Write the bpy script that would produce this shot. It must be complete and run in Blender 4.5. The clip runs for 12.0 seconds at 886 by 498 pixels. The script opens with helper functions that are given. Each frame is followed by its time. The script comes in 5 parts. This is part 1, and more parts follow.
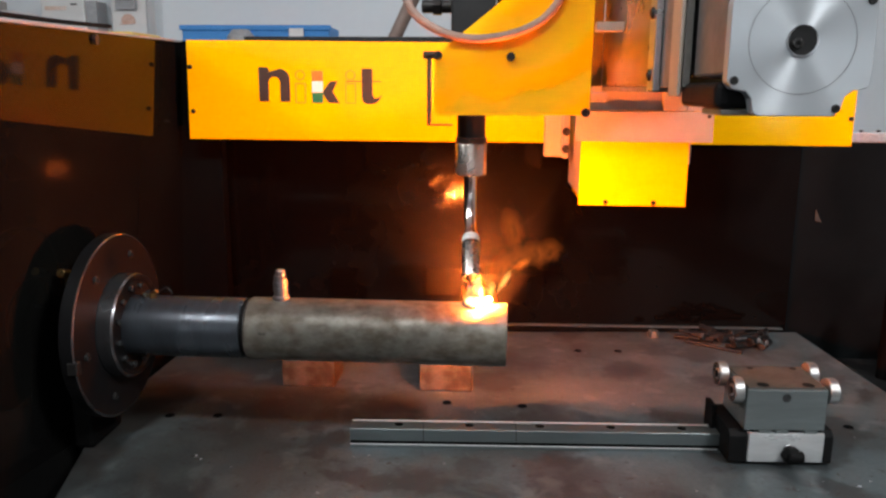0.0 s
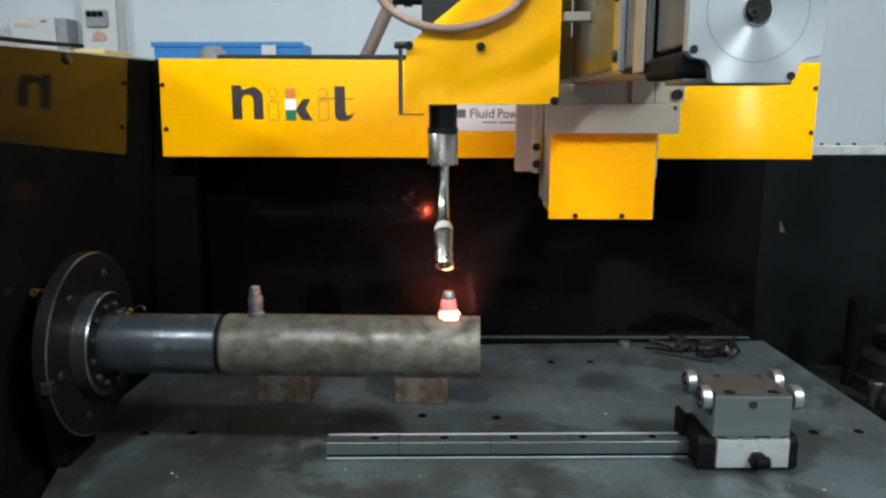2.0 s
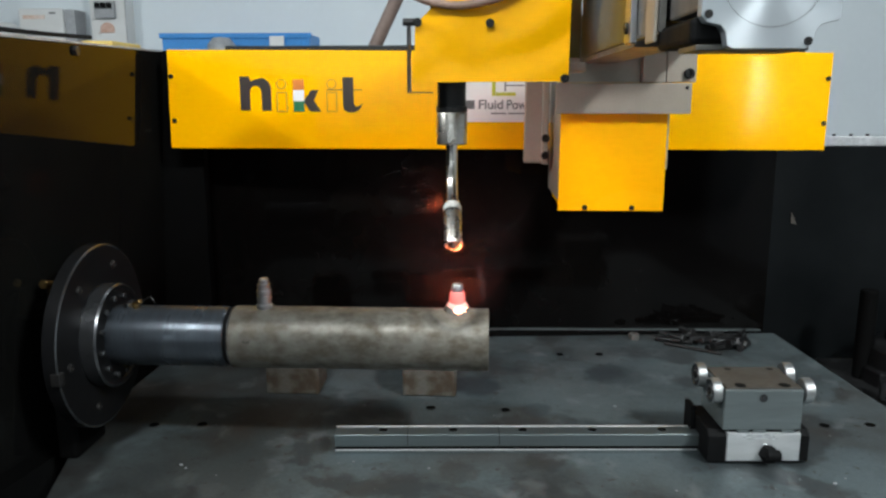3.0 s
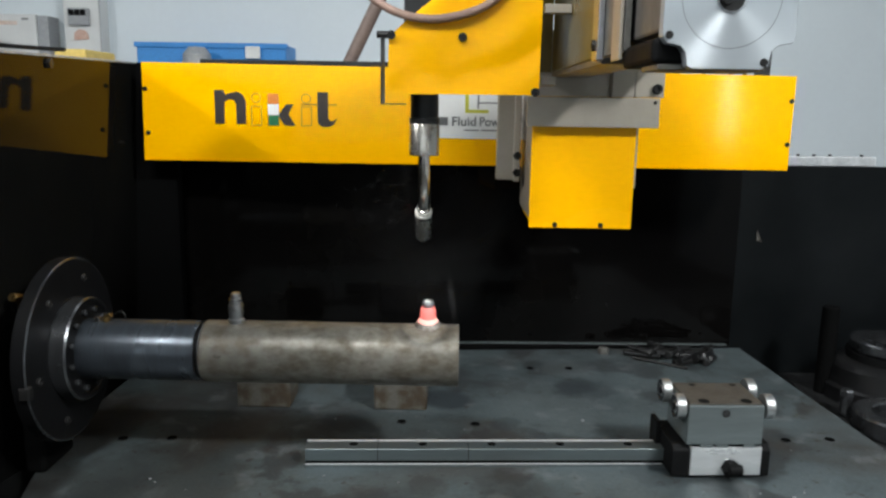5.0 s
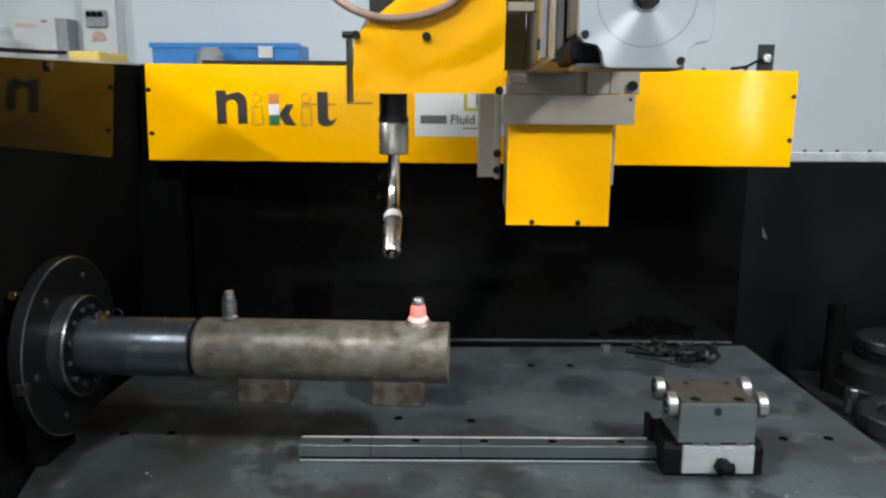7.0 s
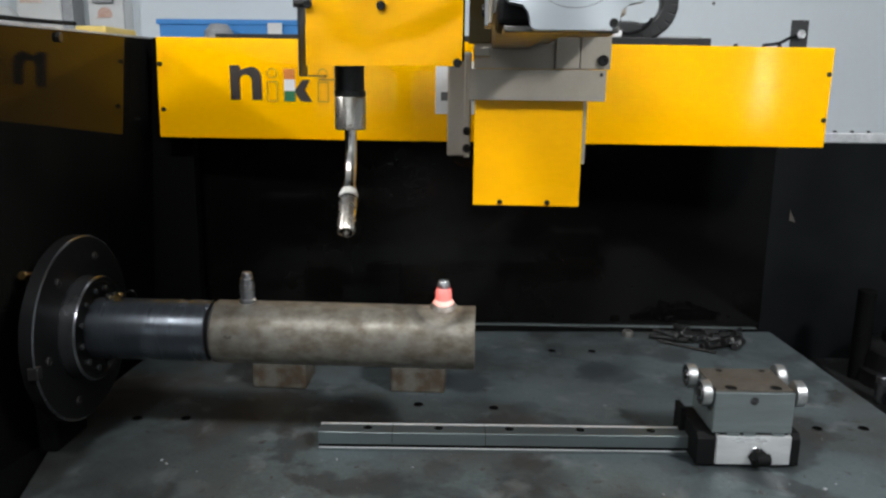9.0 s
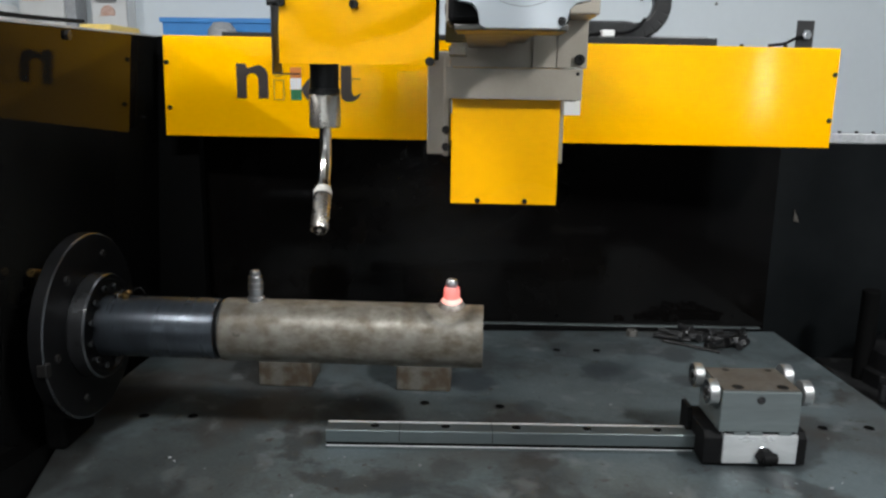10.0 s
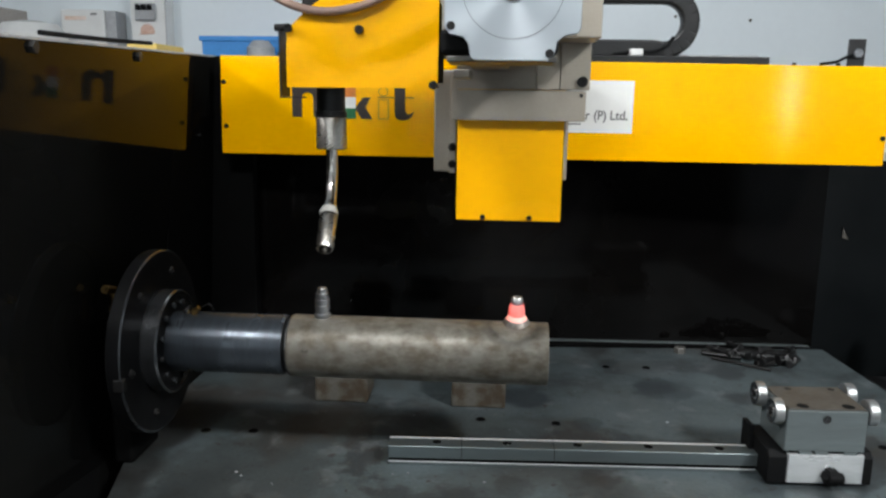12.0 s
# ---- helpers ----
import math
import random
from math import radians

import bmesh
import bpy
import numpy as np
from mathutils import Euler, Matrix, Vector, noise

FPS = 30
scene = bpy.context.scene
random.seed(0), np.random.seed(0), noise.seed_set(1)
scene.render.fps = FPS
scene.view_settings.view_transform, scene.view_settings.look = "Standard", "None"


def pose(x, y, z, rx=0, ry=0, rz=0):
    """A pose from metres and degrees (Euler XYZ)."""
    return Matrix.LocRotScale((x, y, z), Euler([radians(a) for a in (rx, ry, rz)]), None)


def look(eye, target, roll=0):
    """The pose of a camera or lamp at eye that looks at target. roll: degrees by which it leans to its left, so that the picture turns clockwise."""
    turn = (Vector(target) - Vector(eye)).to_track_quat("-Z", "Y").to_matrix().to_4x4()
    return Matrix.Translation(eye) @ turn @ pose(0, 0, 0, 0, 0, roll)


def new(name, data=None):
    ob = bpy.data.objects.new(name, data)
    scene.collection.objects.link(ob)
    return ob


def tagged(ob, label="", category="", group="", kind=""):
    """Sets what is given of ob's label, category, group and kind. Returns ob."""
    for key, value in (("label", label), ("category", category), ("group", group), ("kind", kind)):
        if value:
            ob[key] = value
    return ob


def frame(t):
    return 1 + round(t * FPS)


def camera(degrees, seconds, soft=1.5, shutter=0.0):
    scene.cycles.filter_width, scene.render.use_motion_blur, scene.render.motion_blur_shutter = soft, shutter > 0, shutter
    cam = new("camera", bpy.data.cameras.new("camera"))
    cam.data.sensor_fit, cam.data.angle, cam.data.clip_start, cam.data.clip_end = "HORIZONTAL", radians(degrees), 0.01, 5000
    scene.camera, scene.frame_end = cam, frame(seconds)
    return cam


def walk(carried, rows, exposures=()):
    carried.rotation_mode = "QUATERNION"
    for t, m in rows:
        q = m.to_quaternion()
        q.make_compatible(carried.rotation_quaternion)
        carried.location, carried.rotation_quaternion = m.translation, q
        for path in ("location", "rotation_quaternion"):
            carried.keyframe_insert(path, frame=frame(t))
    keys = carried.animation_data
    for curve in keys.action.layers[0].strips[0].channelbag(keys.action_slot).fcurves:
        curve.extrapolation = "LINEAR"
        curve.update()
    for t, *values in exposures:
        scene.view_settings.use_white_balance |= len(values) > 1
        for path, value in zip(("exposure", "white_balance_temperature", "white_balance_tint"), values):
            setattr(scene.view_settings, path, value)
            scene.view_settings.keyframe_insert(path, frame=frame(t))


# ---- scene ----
cam = camera(60.0, 12.0, soft=2.5)
PATH = [
    (0, (0.2070, -1.0550, 0.5250), (0.0770, 0.8986, 0.1170), 0.40),
    (0.2, (0.2062, -1.0638, 0.5258), (0.0906, 0.8908, 0.1183), 0.12),
    (0.5, (0.2050, -1.0770, 0.5270), (0.0860, 0.8790, 0.1270), -0.30),
    (0.7, (0.2050, -1.0794, 0.5282), (0.1032, 0.8765, 0.1229), -0.18),
    (0.8, (0.2050, -1.0806, 0.5288), (0.0965, 0.8743, 0.1205), -0.12),
    (1, (0.2050, -1.0830, 0.5300), (0.0980, 0.8720, 0.1220), -0.00),
    (1.2, (0.2082, -1.0810, 0.5312), (0.1099, 0.8749, 0.1254), 0.12),
    (1.3, (0.2098, -1.0800, 0.5318), (0.1374, 0.8813, 0.1468), 0.18),
    (1.5, (0.2130, -1.0780, 0.5330), (0.1540, 0.8860, 0.1600), 0.30),
    (1.7, (0.2122, -1.0756, 0.5318), (0.1598, 0.8884, 0.1576), 0.22),
    (2, (0.2110, -1.0720, 0.5300), (0.1450, 0.8918, 0.1570), 0.10),
    (2.2, (0.2098, -1.0708, 0.5288), (0.1120, 0.8907, 0.1509), -0.02),
    (2.5, (0.2080, -1.0690, 0.5270), (0.1040, 0.8896, 0.1360), -0.20),
    (2.7, (0.2088, -1.0682, 0.5282), (0.1064, 0.8893, 0.1311), -0.12),
    (3, (0.2100, -1.0670, 0.5300), (0.1230, 0.8916, 0.1348), 0.00),
    (3.2, (0.2133, -1.0679, 0.5435), (0.1375, 0.8868, 0.1273), 0.12),
    (4.8, (0.2151, -1.0816, 0.5490), (0.1673, 0.8845, 0.1855), 0.75),
    (5, (0.2160, -1.0800, 0.5440), (0.1930, 0.8850, 0.1720), 0.90),
    (5.3, (0.2172, -1.0806, 0.5464), (0.1898, 0.8823, 0.1640), 1.02),
    (5.5, (0.2180, -1.0810, 0.5480), (0.1960, 0.8819, 0.1650), 1.10),
    (5.7, (0.2260, -1.0830, 0.5484), (0.1990, 0.8801, 0.1667), 1.06),
    (6, (0.2380, -1.0860, 0.5490), (0.1760, 0.8756, 0.1640), 1.00),
    (6.3, (0.2776, -1.0758, 0.5502), (0.1367, 0.8804, 0.1587), 0.76),
    (6.5, (0.3040, -1.0690, 0.5510), (0.1460, 0.8850, 0.1550), 0.60),
    (6.7, (0.2892, -1.0754, 0.5498), (0.1812, 0.8846, 0.1665), 0.52),
    (7, (0.2670, -1.0850, 0.5480), (0.1790, 0.8764, 0.1670), 0.40),
    (7.2, (0.2663, -1.0799, 0.5477), (0.1716, 0.8792, 0.1569), 0.17),
    (8.8, (0.2370, -1.0450, 0.5350), (0.1290, 0.9091, 0.1230), 0.60),
    (9, (0.2320, -1.0430, 0.5360), (0.1370, 0.9092, 0.1120), 0.70),
    (9.3, (0.2314, -1.0460, 0.5342), (0.1281, 0.9054, 0.1083), 0.76),
    (9.5, (0.2310, -1.0480, 0.5330), (0.1310, 0.9042, 0.1100), 0.80),
    (9.8, (0.2238, -1.0468, 0.5342), (0.1230, 0.9055, 0.1121), 0.86),
    (10, (0.2190, -1.0460, 0.5350), (0.1270, 0.9062, 0.1100), 0.90),
    (10.3, (0.2094, -1.0478, 0.5362), (0.1022, 0.9047, 0.1162), 0.96),
    (10.5, (0.2030, -1.0490, 0.5370), (0.0860, 0.9031, 0.1180), 1.00),
    (10.8, (0.1988, -1.0526, 0.5370), (0.0843, 0.9001, 0.1198), 0.76),
    (11, (0.1960, -1.0550, 0.5370), (0.0720, 0.8986, 0.1270), 0.60),
    (11.3, (0.1912, -1.0544, 0.5376), (0.0644, 0.9012, 0.1381), 0.60),
    (11.5, (0.1880, -1.0540, 0.5380), (0.0460, 0.9015, 0.1432), 0.60),
    (11.7, (0.1732, -1.0568, 0.5396), (0.0346, 0.8994, 0.1472), 0.68),
    (12, (0.1510, -1.0610, 0.5420), (0.0150, 0.8959, 0.1520), 0.80),
]
walk(cam, [(t, look(eye, target, roll)) for t, eye, target, roll in PATH],
     exposures=((0, -0.14, 6600, 11), (0.5, 0.0, 6350, 8), (1.0, 0.6, 6050, 4), (1.6, 0.32, 6200, 4), (2.5, 0.2, 6300, 5), (3.2, 0.17, 6400, 6), (6.0, 0.25, 6550, 8.5), (7.2, 0.25, 6550, 9), (9.0, 0.14, 6600, 10.5), (12, 0.17, 6550, 9.5)))

# ---- light ----
world = bpy.data.worlds.new("workshop_air")
scene.world = world
world.use_nodes = True
world.node_tree.nodes["Background"].inputs[0].default_value = (0.75, 0.85, 1.0, 1)
world.node_tree.nodes["Background"].inputs[1].default_value = 0.012


def area_lamp(name, eye, target, sx, sy, watts, colour):
    data = bpy.data.lights.new(name, "AREA")
    data.shape, data.size, data.size_y, data.energy, data.color = "RECTANGLE", sx, sy, watts, colour
    ob = new(name, data)
    ob.matrix_world = look(eye, target)
    return ob


area_lamp("tube_light_left", (-2.35, -1.0, 1.877), (-0.35, -1.0, 0.6), 1.0, 0.05, 52, (0.96, 0.98, 1.0))
area_lamp("tube_light_over", (-0.10, -1.45, 1.88), (0.1, 0.1, 0.2), 0.6, 0.14, 29, (0.95, 0.98, 1.0))
area_lamp("tube_light_right", (1.66, -1.35, 1.88), (0, 0, 0), 0.2, 0.5, 75, (0.95, 0.98, 1.0)).matrix_world = pose(1.66, -1.35, 1.88, 12, 28, 0)
# Unseen fill, added to brighten the far wall.
area_lamp("fill_light_back", (0.7, 1.35, 1.88), (0.3, 1.6, 0.0), 2.4, 0.14, 6.0, (0.93, 0.97, 1.0))
# Unseen fill, added to light the south wall as a frontal bounce.
area_lamp("fill_light_rear", (-0.4, -3.6, 1.88), (-0.4, -4.4, 0.6), 2.4, 0.14, 75, (0.95, 0.98, 1.0))
# Unseen upright source, set to give the streak on the beam's right end.
area_lamp("streak_light", (2.62, -4.9, 0.62), (2.62, 0.0, 0.62), 0.06, 0.6, 4, (0.95, 0.98, 1.0))


# ---- materials ----
def material(name):
    m = bpy.data.materials.new(name)
    m.use_nodes = True
    nt = m.node_tree
    return m, nt, nt.nodes["Principled BSDF"]


def node(nt, kind, **values):
    n = nt.nodes.new(kind)
    for key, value in values.items():
        if key in n.inputs:
            n.inputs[key].default_value = value
    return n


def surface(name, colour, rough=0.5, metal=0.0, second=None, scale=8.0, amount=0.5, fine=120.0, bump=0.08, rough_var=0.12,
            stretch=(1, 1, 1), spec=0.5, coat=0.0, sharp=(0.35, 0.65), grain_lo=0.82, grain_hi=1.1, bump_dist=0.002):
    """Base colour with a second colour in blotches, fine grain in roughness and relief; object-space, in metres."""
    m, nt, b = material(name)
    L = nt.links.new
    co = nt.nodes.new("ShaderNodeTexCoord")
    mp = nt.nodes.new("ShaderNodeMapping")
    mp.inputs["Scale"].default_value = stretch
    L(co.outputs["Object"], mp.inputs["Vector"])
    big = node(nt, "ShaderNodeTexNoise", Scale=scale, Detail=6.0, Roughness=0.6)
    small = node(nt, "ShaderNodeTexNoise", Scale=fine, Detail=4.0, Roughness=0.6)
    L(mp.outputs[0], big.inputs["Vector"])
    L(mp.outputs[0], small.inputs["Vector"])
    ramp = nt.nodes.new("ShaderNodeMapRange")
    ramp.inputs["From Min"].default_value, ramp.inputs["From Max"].default_value = sharp
    ramp.inputs["To Max"].default_value = amount
    L(big.outputs["Fac"], ramp.inputs["Value"])
    mix = nt.nodes.new("ShaderNodeMix")
    mix.data_type = "RGBA"
    mix.inputs[6].default_value = (*colour, 1)
    mix.inputs[7].default_value = (*(second or [c * 0.6 for c in colour]), 1)
    L(ramp.outputs[0], mix.inputs[0])
    grain = nt.nodes.new("ShaderNodeMix")
    grain.data_type, grain.blend_type = "RGBA", "MULTIPLY"
    g2 = nt.nodes.new("ShaderNodeMapRange")
    g2.inputs["From Min"].default_value, g2.inputs["From Max"].default_value = 0.3, 0.7
    g2.inputs["To Min"].default_value, g2.inputs["To Max"].default_value = grain_lo, grain_hi
    L(small.outputs["Fac"], g2.inputs["Value"])
    grain.inputs[0].default_value = 1.0
    L(mix.outputs[2], grain.inputs[6])
    L(g2.outputs[0], grain.inputs[7])
    L(grain.outputs[2], b.inputs["Base Color"])
    rr = nt.nodes.new("ShaderNodeMapRange")
    rr.inputs["From Min"].default_value, rr.inputs["From Max"].default_value = 0.25, 0.75
    rr.inputs["To Min"].default_value, rr.inputs["To Max"].default_value = max(rough - rough_var, 0.02), min(rough + rough_var, 1)
    L(big.outputs["Fac"], rr.inputs["Value"])
    L(rr.outputs[0], b.inputs["Roughness"])
    b.inputs["Metallic"].default_value = metal
    b.inputs["Specular IOR Level"].default_value = spec
    b.inputs["Coat Weight"].default_value = coat
    b.inputs["Coat Roughness"].default_value = 0.12
    if bump:
        bp = node(nt, "ShaderNodeBump", Strength=bump, Distance=bump_dist)
        L(small.outputs["Fac"], bp.inputs["Height"])
        L(bp.outputs[0], b.inputs["Normal"])
    return m


def glow(name, colour, strength, base=(0.1, 0.05, 0.03)):
    m, nt, b = material(name)
    b.inputs["Base Color"].default_value = (*base, 1)
    b.inputs["Emission Color"].default_value = (*colour, 1)
    b.inputs["Emission Strength"].default_value = strength
    return m


def vapour(name, colour, strength, cover, scale=60.0, stretch=(1, 1, 0.4)):
    """Thin glowing gas: broken patches of emission over clear gaps."""
    m, nt, b = material(name)
    L = nt.links.new
    nt.nodes.remove(b)
    co = nt.nodes.new("ShaderNodeTexCoord")
    mp = nt.nodes.new("ShaderNodeMapping")
    mp.inputs["Scale"].default_value = stretch
    n = node(nt, "ShaderNodeTexNoise", Scale=scale, Detail=5.0, Roughness=0.65, Distortion=1.2)
    r = nt.nodes.new("ShaderNodeMapRange")
    r.inputs["From Min"].default_value, r.inputs["From Max"].default_value = 0.38, 0.7
    r.inputs["To Max"].default_value = cover
    e = node(nt, "ShaderNodeEmission", Strength=strength)
    e.inputs[0].default_value = (*colour, 1)
    t = nt.nodes.new("ShaderNodeBsdfTransparent")
    mx = nt.nodes.new("ShaderNodeMixShader")
    L(co.outputs["Object"], mp.inputs["Vector"])
    L(mp.outputs[0], n.inputs["Vector"])
    L(n.outputs["Fac"], r.inputs["Value"])
    L(r.outputs[0], mx.inputs[0])
    L(t.outputs[0], mx.inputs[1])
    L(e.outputs[0], mx.inputs[2])
    L(mx.outputs[0], nt.nodes["Material Output"].inputs["Surface"])
    return m


def soft_cloud(name, colour, cover, strength=0.0, scale=4.0, holes=(0.3, 0.65)):
    """Gas in a lens of air: densest in the middle, thinning to nothing at its rim; glowing, or lit smoke at strength 0."""
    m, nt, b = material(name)
    L = nt.links.new
    nt.nodes.remove(b)
    co = nt.nodes.new("ShaderNodeTexCoord")
    flatten = nt.nodes.new("ShaderNodeVectorMath")
    flatten.operation = "MULTIPLY"
    flatten.inputs[1].default_value = (1, 0, 1)
    d = nt.nodes.new("ShaderNodeVectorMath")
    d.operation = "DISTANCE"
    d.inputs[1].default_value = (0.5, 0, 0.5)
    fall = nt.nodes.new("ShaderNodeMapRange")
    fall.interpolation_type = "SMOOTHSTEP"
    fall.inputs["From Min"].default_value, fall.inputs["From Max"].default_value = 0.22, 0.56
    fall.inputs["To Min"].default_value, fall.inputs["To Max"].default_value = cover, 0.0
    n = node(nt, "ShaderNodeTexNoise", Scale=scale, Detail=4.0, Roughness=0.55, Distortion=1.0)
    k = nt.nodes.new("ShaderNodeMapRange")
    k.inputs["From Min"].default_value, k.inputs["From Max"].default_value = holes
    mul = nt.nodes.new("ShaderNodeMath")
    mul.operation = "MULTIPLY"
    clear = nt.nodes.new("ShaderNodeBsdfTransparent")
    mx = nt.nodes.new("ShaderNodeMixShader")
    if strength:
        gas = node(nt, "ShaderNodeEmission", Strength=strength)
        gas.inputs[0].default_value = (*colour, 1)
    else:
        one, two, gas = nt.nodes.new("ShaderNodeBsdfDiffuse"), nt.nodes.new("ShaderNodeBsdfTranslucent"), nt.nodes.new("ShaderNodeMixShader")
        for i, half in ((1, one), (2, two)):
            half.inputs[0].default_value = (*colour, 1)
            L(half.outputs[0], gas.inputs[i])
    L(co.outputs["Generated"], flatten.inputs[0])
    L(flatten.outputs[0], d.inputs[0])
    ragged = nt.nodes.new("ShaderNodeMath")
    ragged.operation = "MULTIPLY_ADD"
    ragged.inputs[1].default_value = 0.5
    L(n.outputs["Fac"], ragged.inputs[0])
    L(d.outputs["Value"], ragged.inputs[2])
    L(ragged.outputs[0], fall.inputs["Value"])
    L(co.outputs["Generated"], n.inputs["Vector"])
    L(n.outputs["Fac"], k.inputs["Value"])
    L(fall.outputs[0], mul.inputs[0])
    L(k.outputs[0], mul.inputs[1])
    L(mul.outputs[0], mx.inputs[0])
    L(clear.outputs[0], mx.inputs[1])
    L(gas.outputs[0], mx.inputs[2])
    L(mx.outputs[0], nt.nodes["Material Output"].inputs["Surface"])
    return m


def heat_marked(m):
    """A pale burnt ring and a dark halo round the weld, on the tube's upper side."""
    nt = m.node_tree
    L = nt.links.new
    b = nt.nodes["Principled BSDF"]
    old = b.inputs["Base Color"].links[0].from_socket
    co = nt.nodes.new("ShaderNodeTexCoord")
    d = nt.nodes.new("ShaderNodeVectorMath")
    d.operation = "DISTANCE"
    d.inputs[1].default_value = (0.2135, 0.0, 0.0895)
    wob = node(nt, "ShaderNodeTexNoise", Scale=70.0, Detail=3.0)
    mix = nt.nodes.new("ShaderNodeVectorMath")
    mix.operation = "MULTIPLY_ADD"
    mix.inputs[1].default_value = (0.008, 0.008, 0.008)
    L(co.outputs["Object"], wob.inputs["Vector"])
    L(wob.outputs["Color"], mix.inputs[0])
    L(co.outputs["Object"], mix.inputs[2])
    L(mix.outputs[0], d.inputs[0])
    ramp = nt.nodes.new("ShaderNodeValToRGB")
    e = ramp.color_ramp.elements
    e[0].position, e[0].color = 0.0, (1.3, 1.28, 1.25, 1)
    e[1].position, e[1].color = 1.0, (1, 1, 1, 1)
    for at, v in ((0.024, 1.35), (0.030, 1.2), (0.034, 0.5), (0.039, 0.6), (0.048, 0.95)):
        n = e.new(at)
        n.color = (v, v * 0.98, v * 0.95, 1)
    L(d.outputs["Value"], ramp.inputs[0])
    # bright rubbed patches beside the joint
    rub = nt.nodes.new("ShaderNodeVectorMath")
    rub.operation = "DISTANCE"
    rub.inputs[1].default_value = (-0.08, -0.03, 0.065)
    L(mix.outputs[0], rub.inputs[0])
    patch = node(nt, "ShaderNodeTexNoise", Scale=55.0, Detail=3.0)
    L(co.outputs["Object"], patch.inputs["Vector"])
    zone, part_of, both = nt.nodes.new("ShaderNodeMapRange"), nt.nodes.new("ShaderNodeMapRange"), nt.nodes.new("ShaderNodeMath")
    zone.inputs["From Min"].default_value, zone.inputs["From Max"].default_value = 0.015, 0.06
    zone.inputs["To Min"].default_value, zone.inputs["To Max"].default_value = 0.75, 0.0
    part_of.inputs["From Min"].default_value, part_of.inputs["From Max"].default_value = 0.48, 0.56
    both.operation = "MULTIPLY"
    L(rub.outputs["Value"], zone.inputs["Value"])
    L(patch.outputs["Fac"], part_of.inputs["Value"])
    L(zone.outputs[0], both.inputs[0])
    L(part_of.outputs[0], both.inputs[1])
    gloss = nt.nodes.new("ShaderNodeMix")
    L(both.outputs[0], gloss.inputs[0])
    L(b.inputs["Roughness"].links[0].from_socket, gloss.inputs[2])
    gloss.inputs[3].default_value = 0.2
    L(gloss.outputs[0], b.inputs["Roughness"])
    mul = nt.nodes.new("ShaderNodeMix")
    mul.data_type, mul.blend_type = "RGBA", "MULTIPLY"
    mul.inputs[0].default_value = 1.0
    L(old, mul.inputs[6])
    L(ramp.outputs[0], mul.inputs[7])
    L(mul.outputs[2], b.inputs["Base Color"])
    return m


# Some dark patches paint in shade: the tube's shadow and the left front.
OIL_AND_SHADE, DIRT_AND_SHADE, PALE, BROWN = (0.03, 0.036, 0.042), (0.022, 0.019, 0.017), (0.19, 0.215, 0.215), (0.06, 0.05, 0.042)
STAINS_AND_SHADE = ((-0.012, 0.128, 0.052, OIL_AND_SHADE, 0.8), (0.259, 0.172, 0.06, OIL_AND_SHADE, 0.45), (0.253, 0.300, 0.06, PALE, 0.2), (0.051, -0.215, 0.06, DIRT_AND_SHADE, 0.35), (-0.071, -0.200, 0.035, DIRT_AND_SHADE, 0.45), (-0.206, -0.008, 0.075, OIL_AND_SHADE, 0.5), (0.144, 0.183, 0.07, PALE, 0.14), (0.168, 0.061, 0.11, PALE, 0.14), (0.078, 0.014, 0.03, OIL_AND_SHADE, 0.5), (0.244, 0.197, 0.045, OIL_AND_SHADE, 0.5), (-0.47, -0.21, 0.17, DIRT_AND_SHADE, 0.4), (0.280, -0.174, 0.05, OIL_AND_SHADE, 0.4), (-0.623, 0.086, 0.1, BROWN, 0.5), (-0.132, -0.245, 0.05, OIL_AND_SHADE, 0.35), (-0.646, -0.223, 0.06, DIRT_AND_SHADE, 0.7), (-0.648, -0.139, 0.07, DIRT_AND_SHADE, 0.75), (-0.640, -0.038, 0.07, DIRT_AND_SHADE, 0.75), (-0.597, 0.042, 0.07, DIRT_AND_SHADE, 0.7), (0.71, 0.515, 0.06, DIRT_AND_SHADE, 0.75), (0.89, 0.22, 0.05, PALE, 0.22), (0.85, 0.34, 0.045, PALE, 0.2), (0.92, 0.10, 0.06, PALE, 0.22))


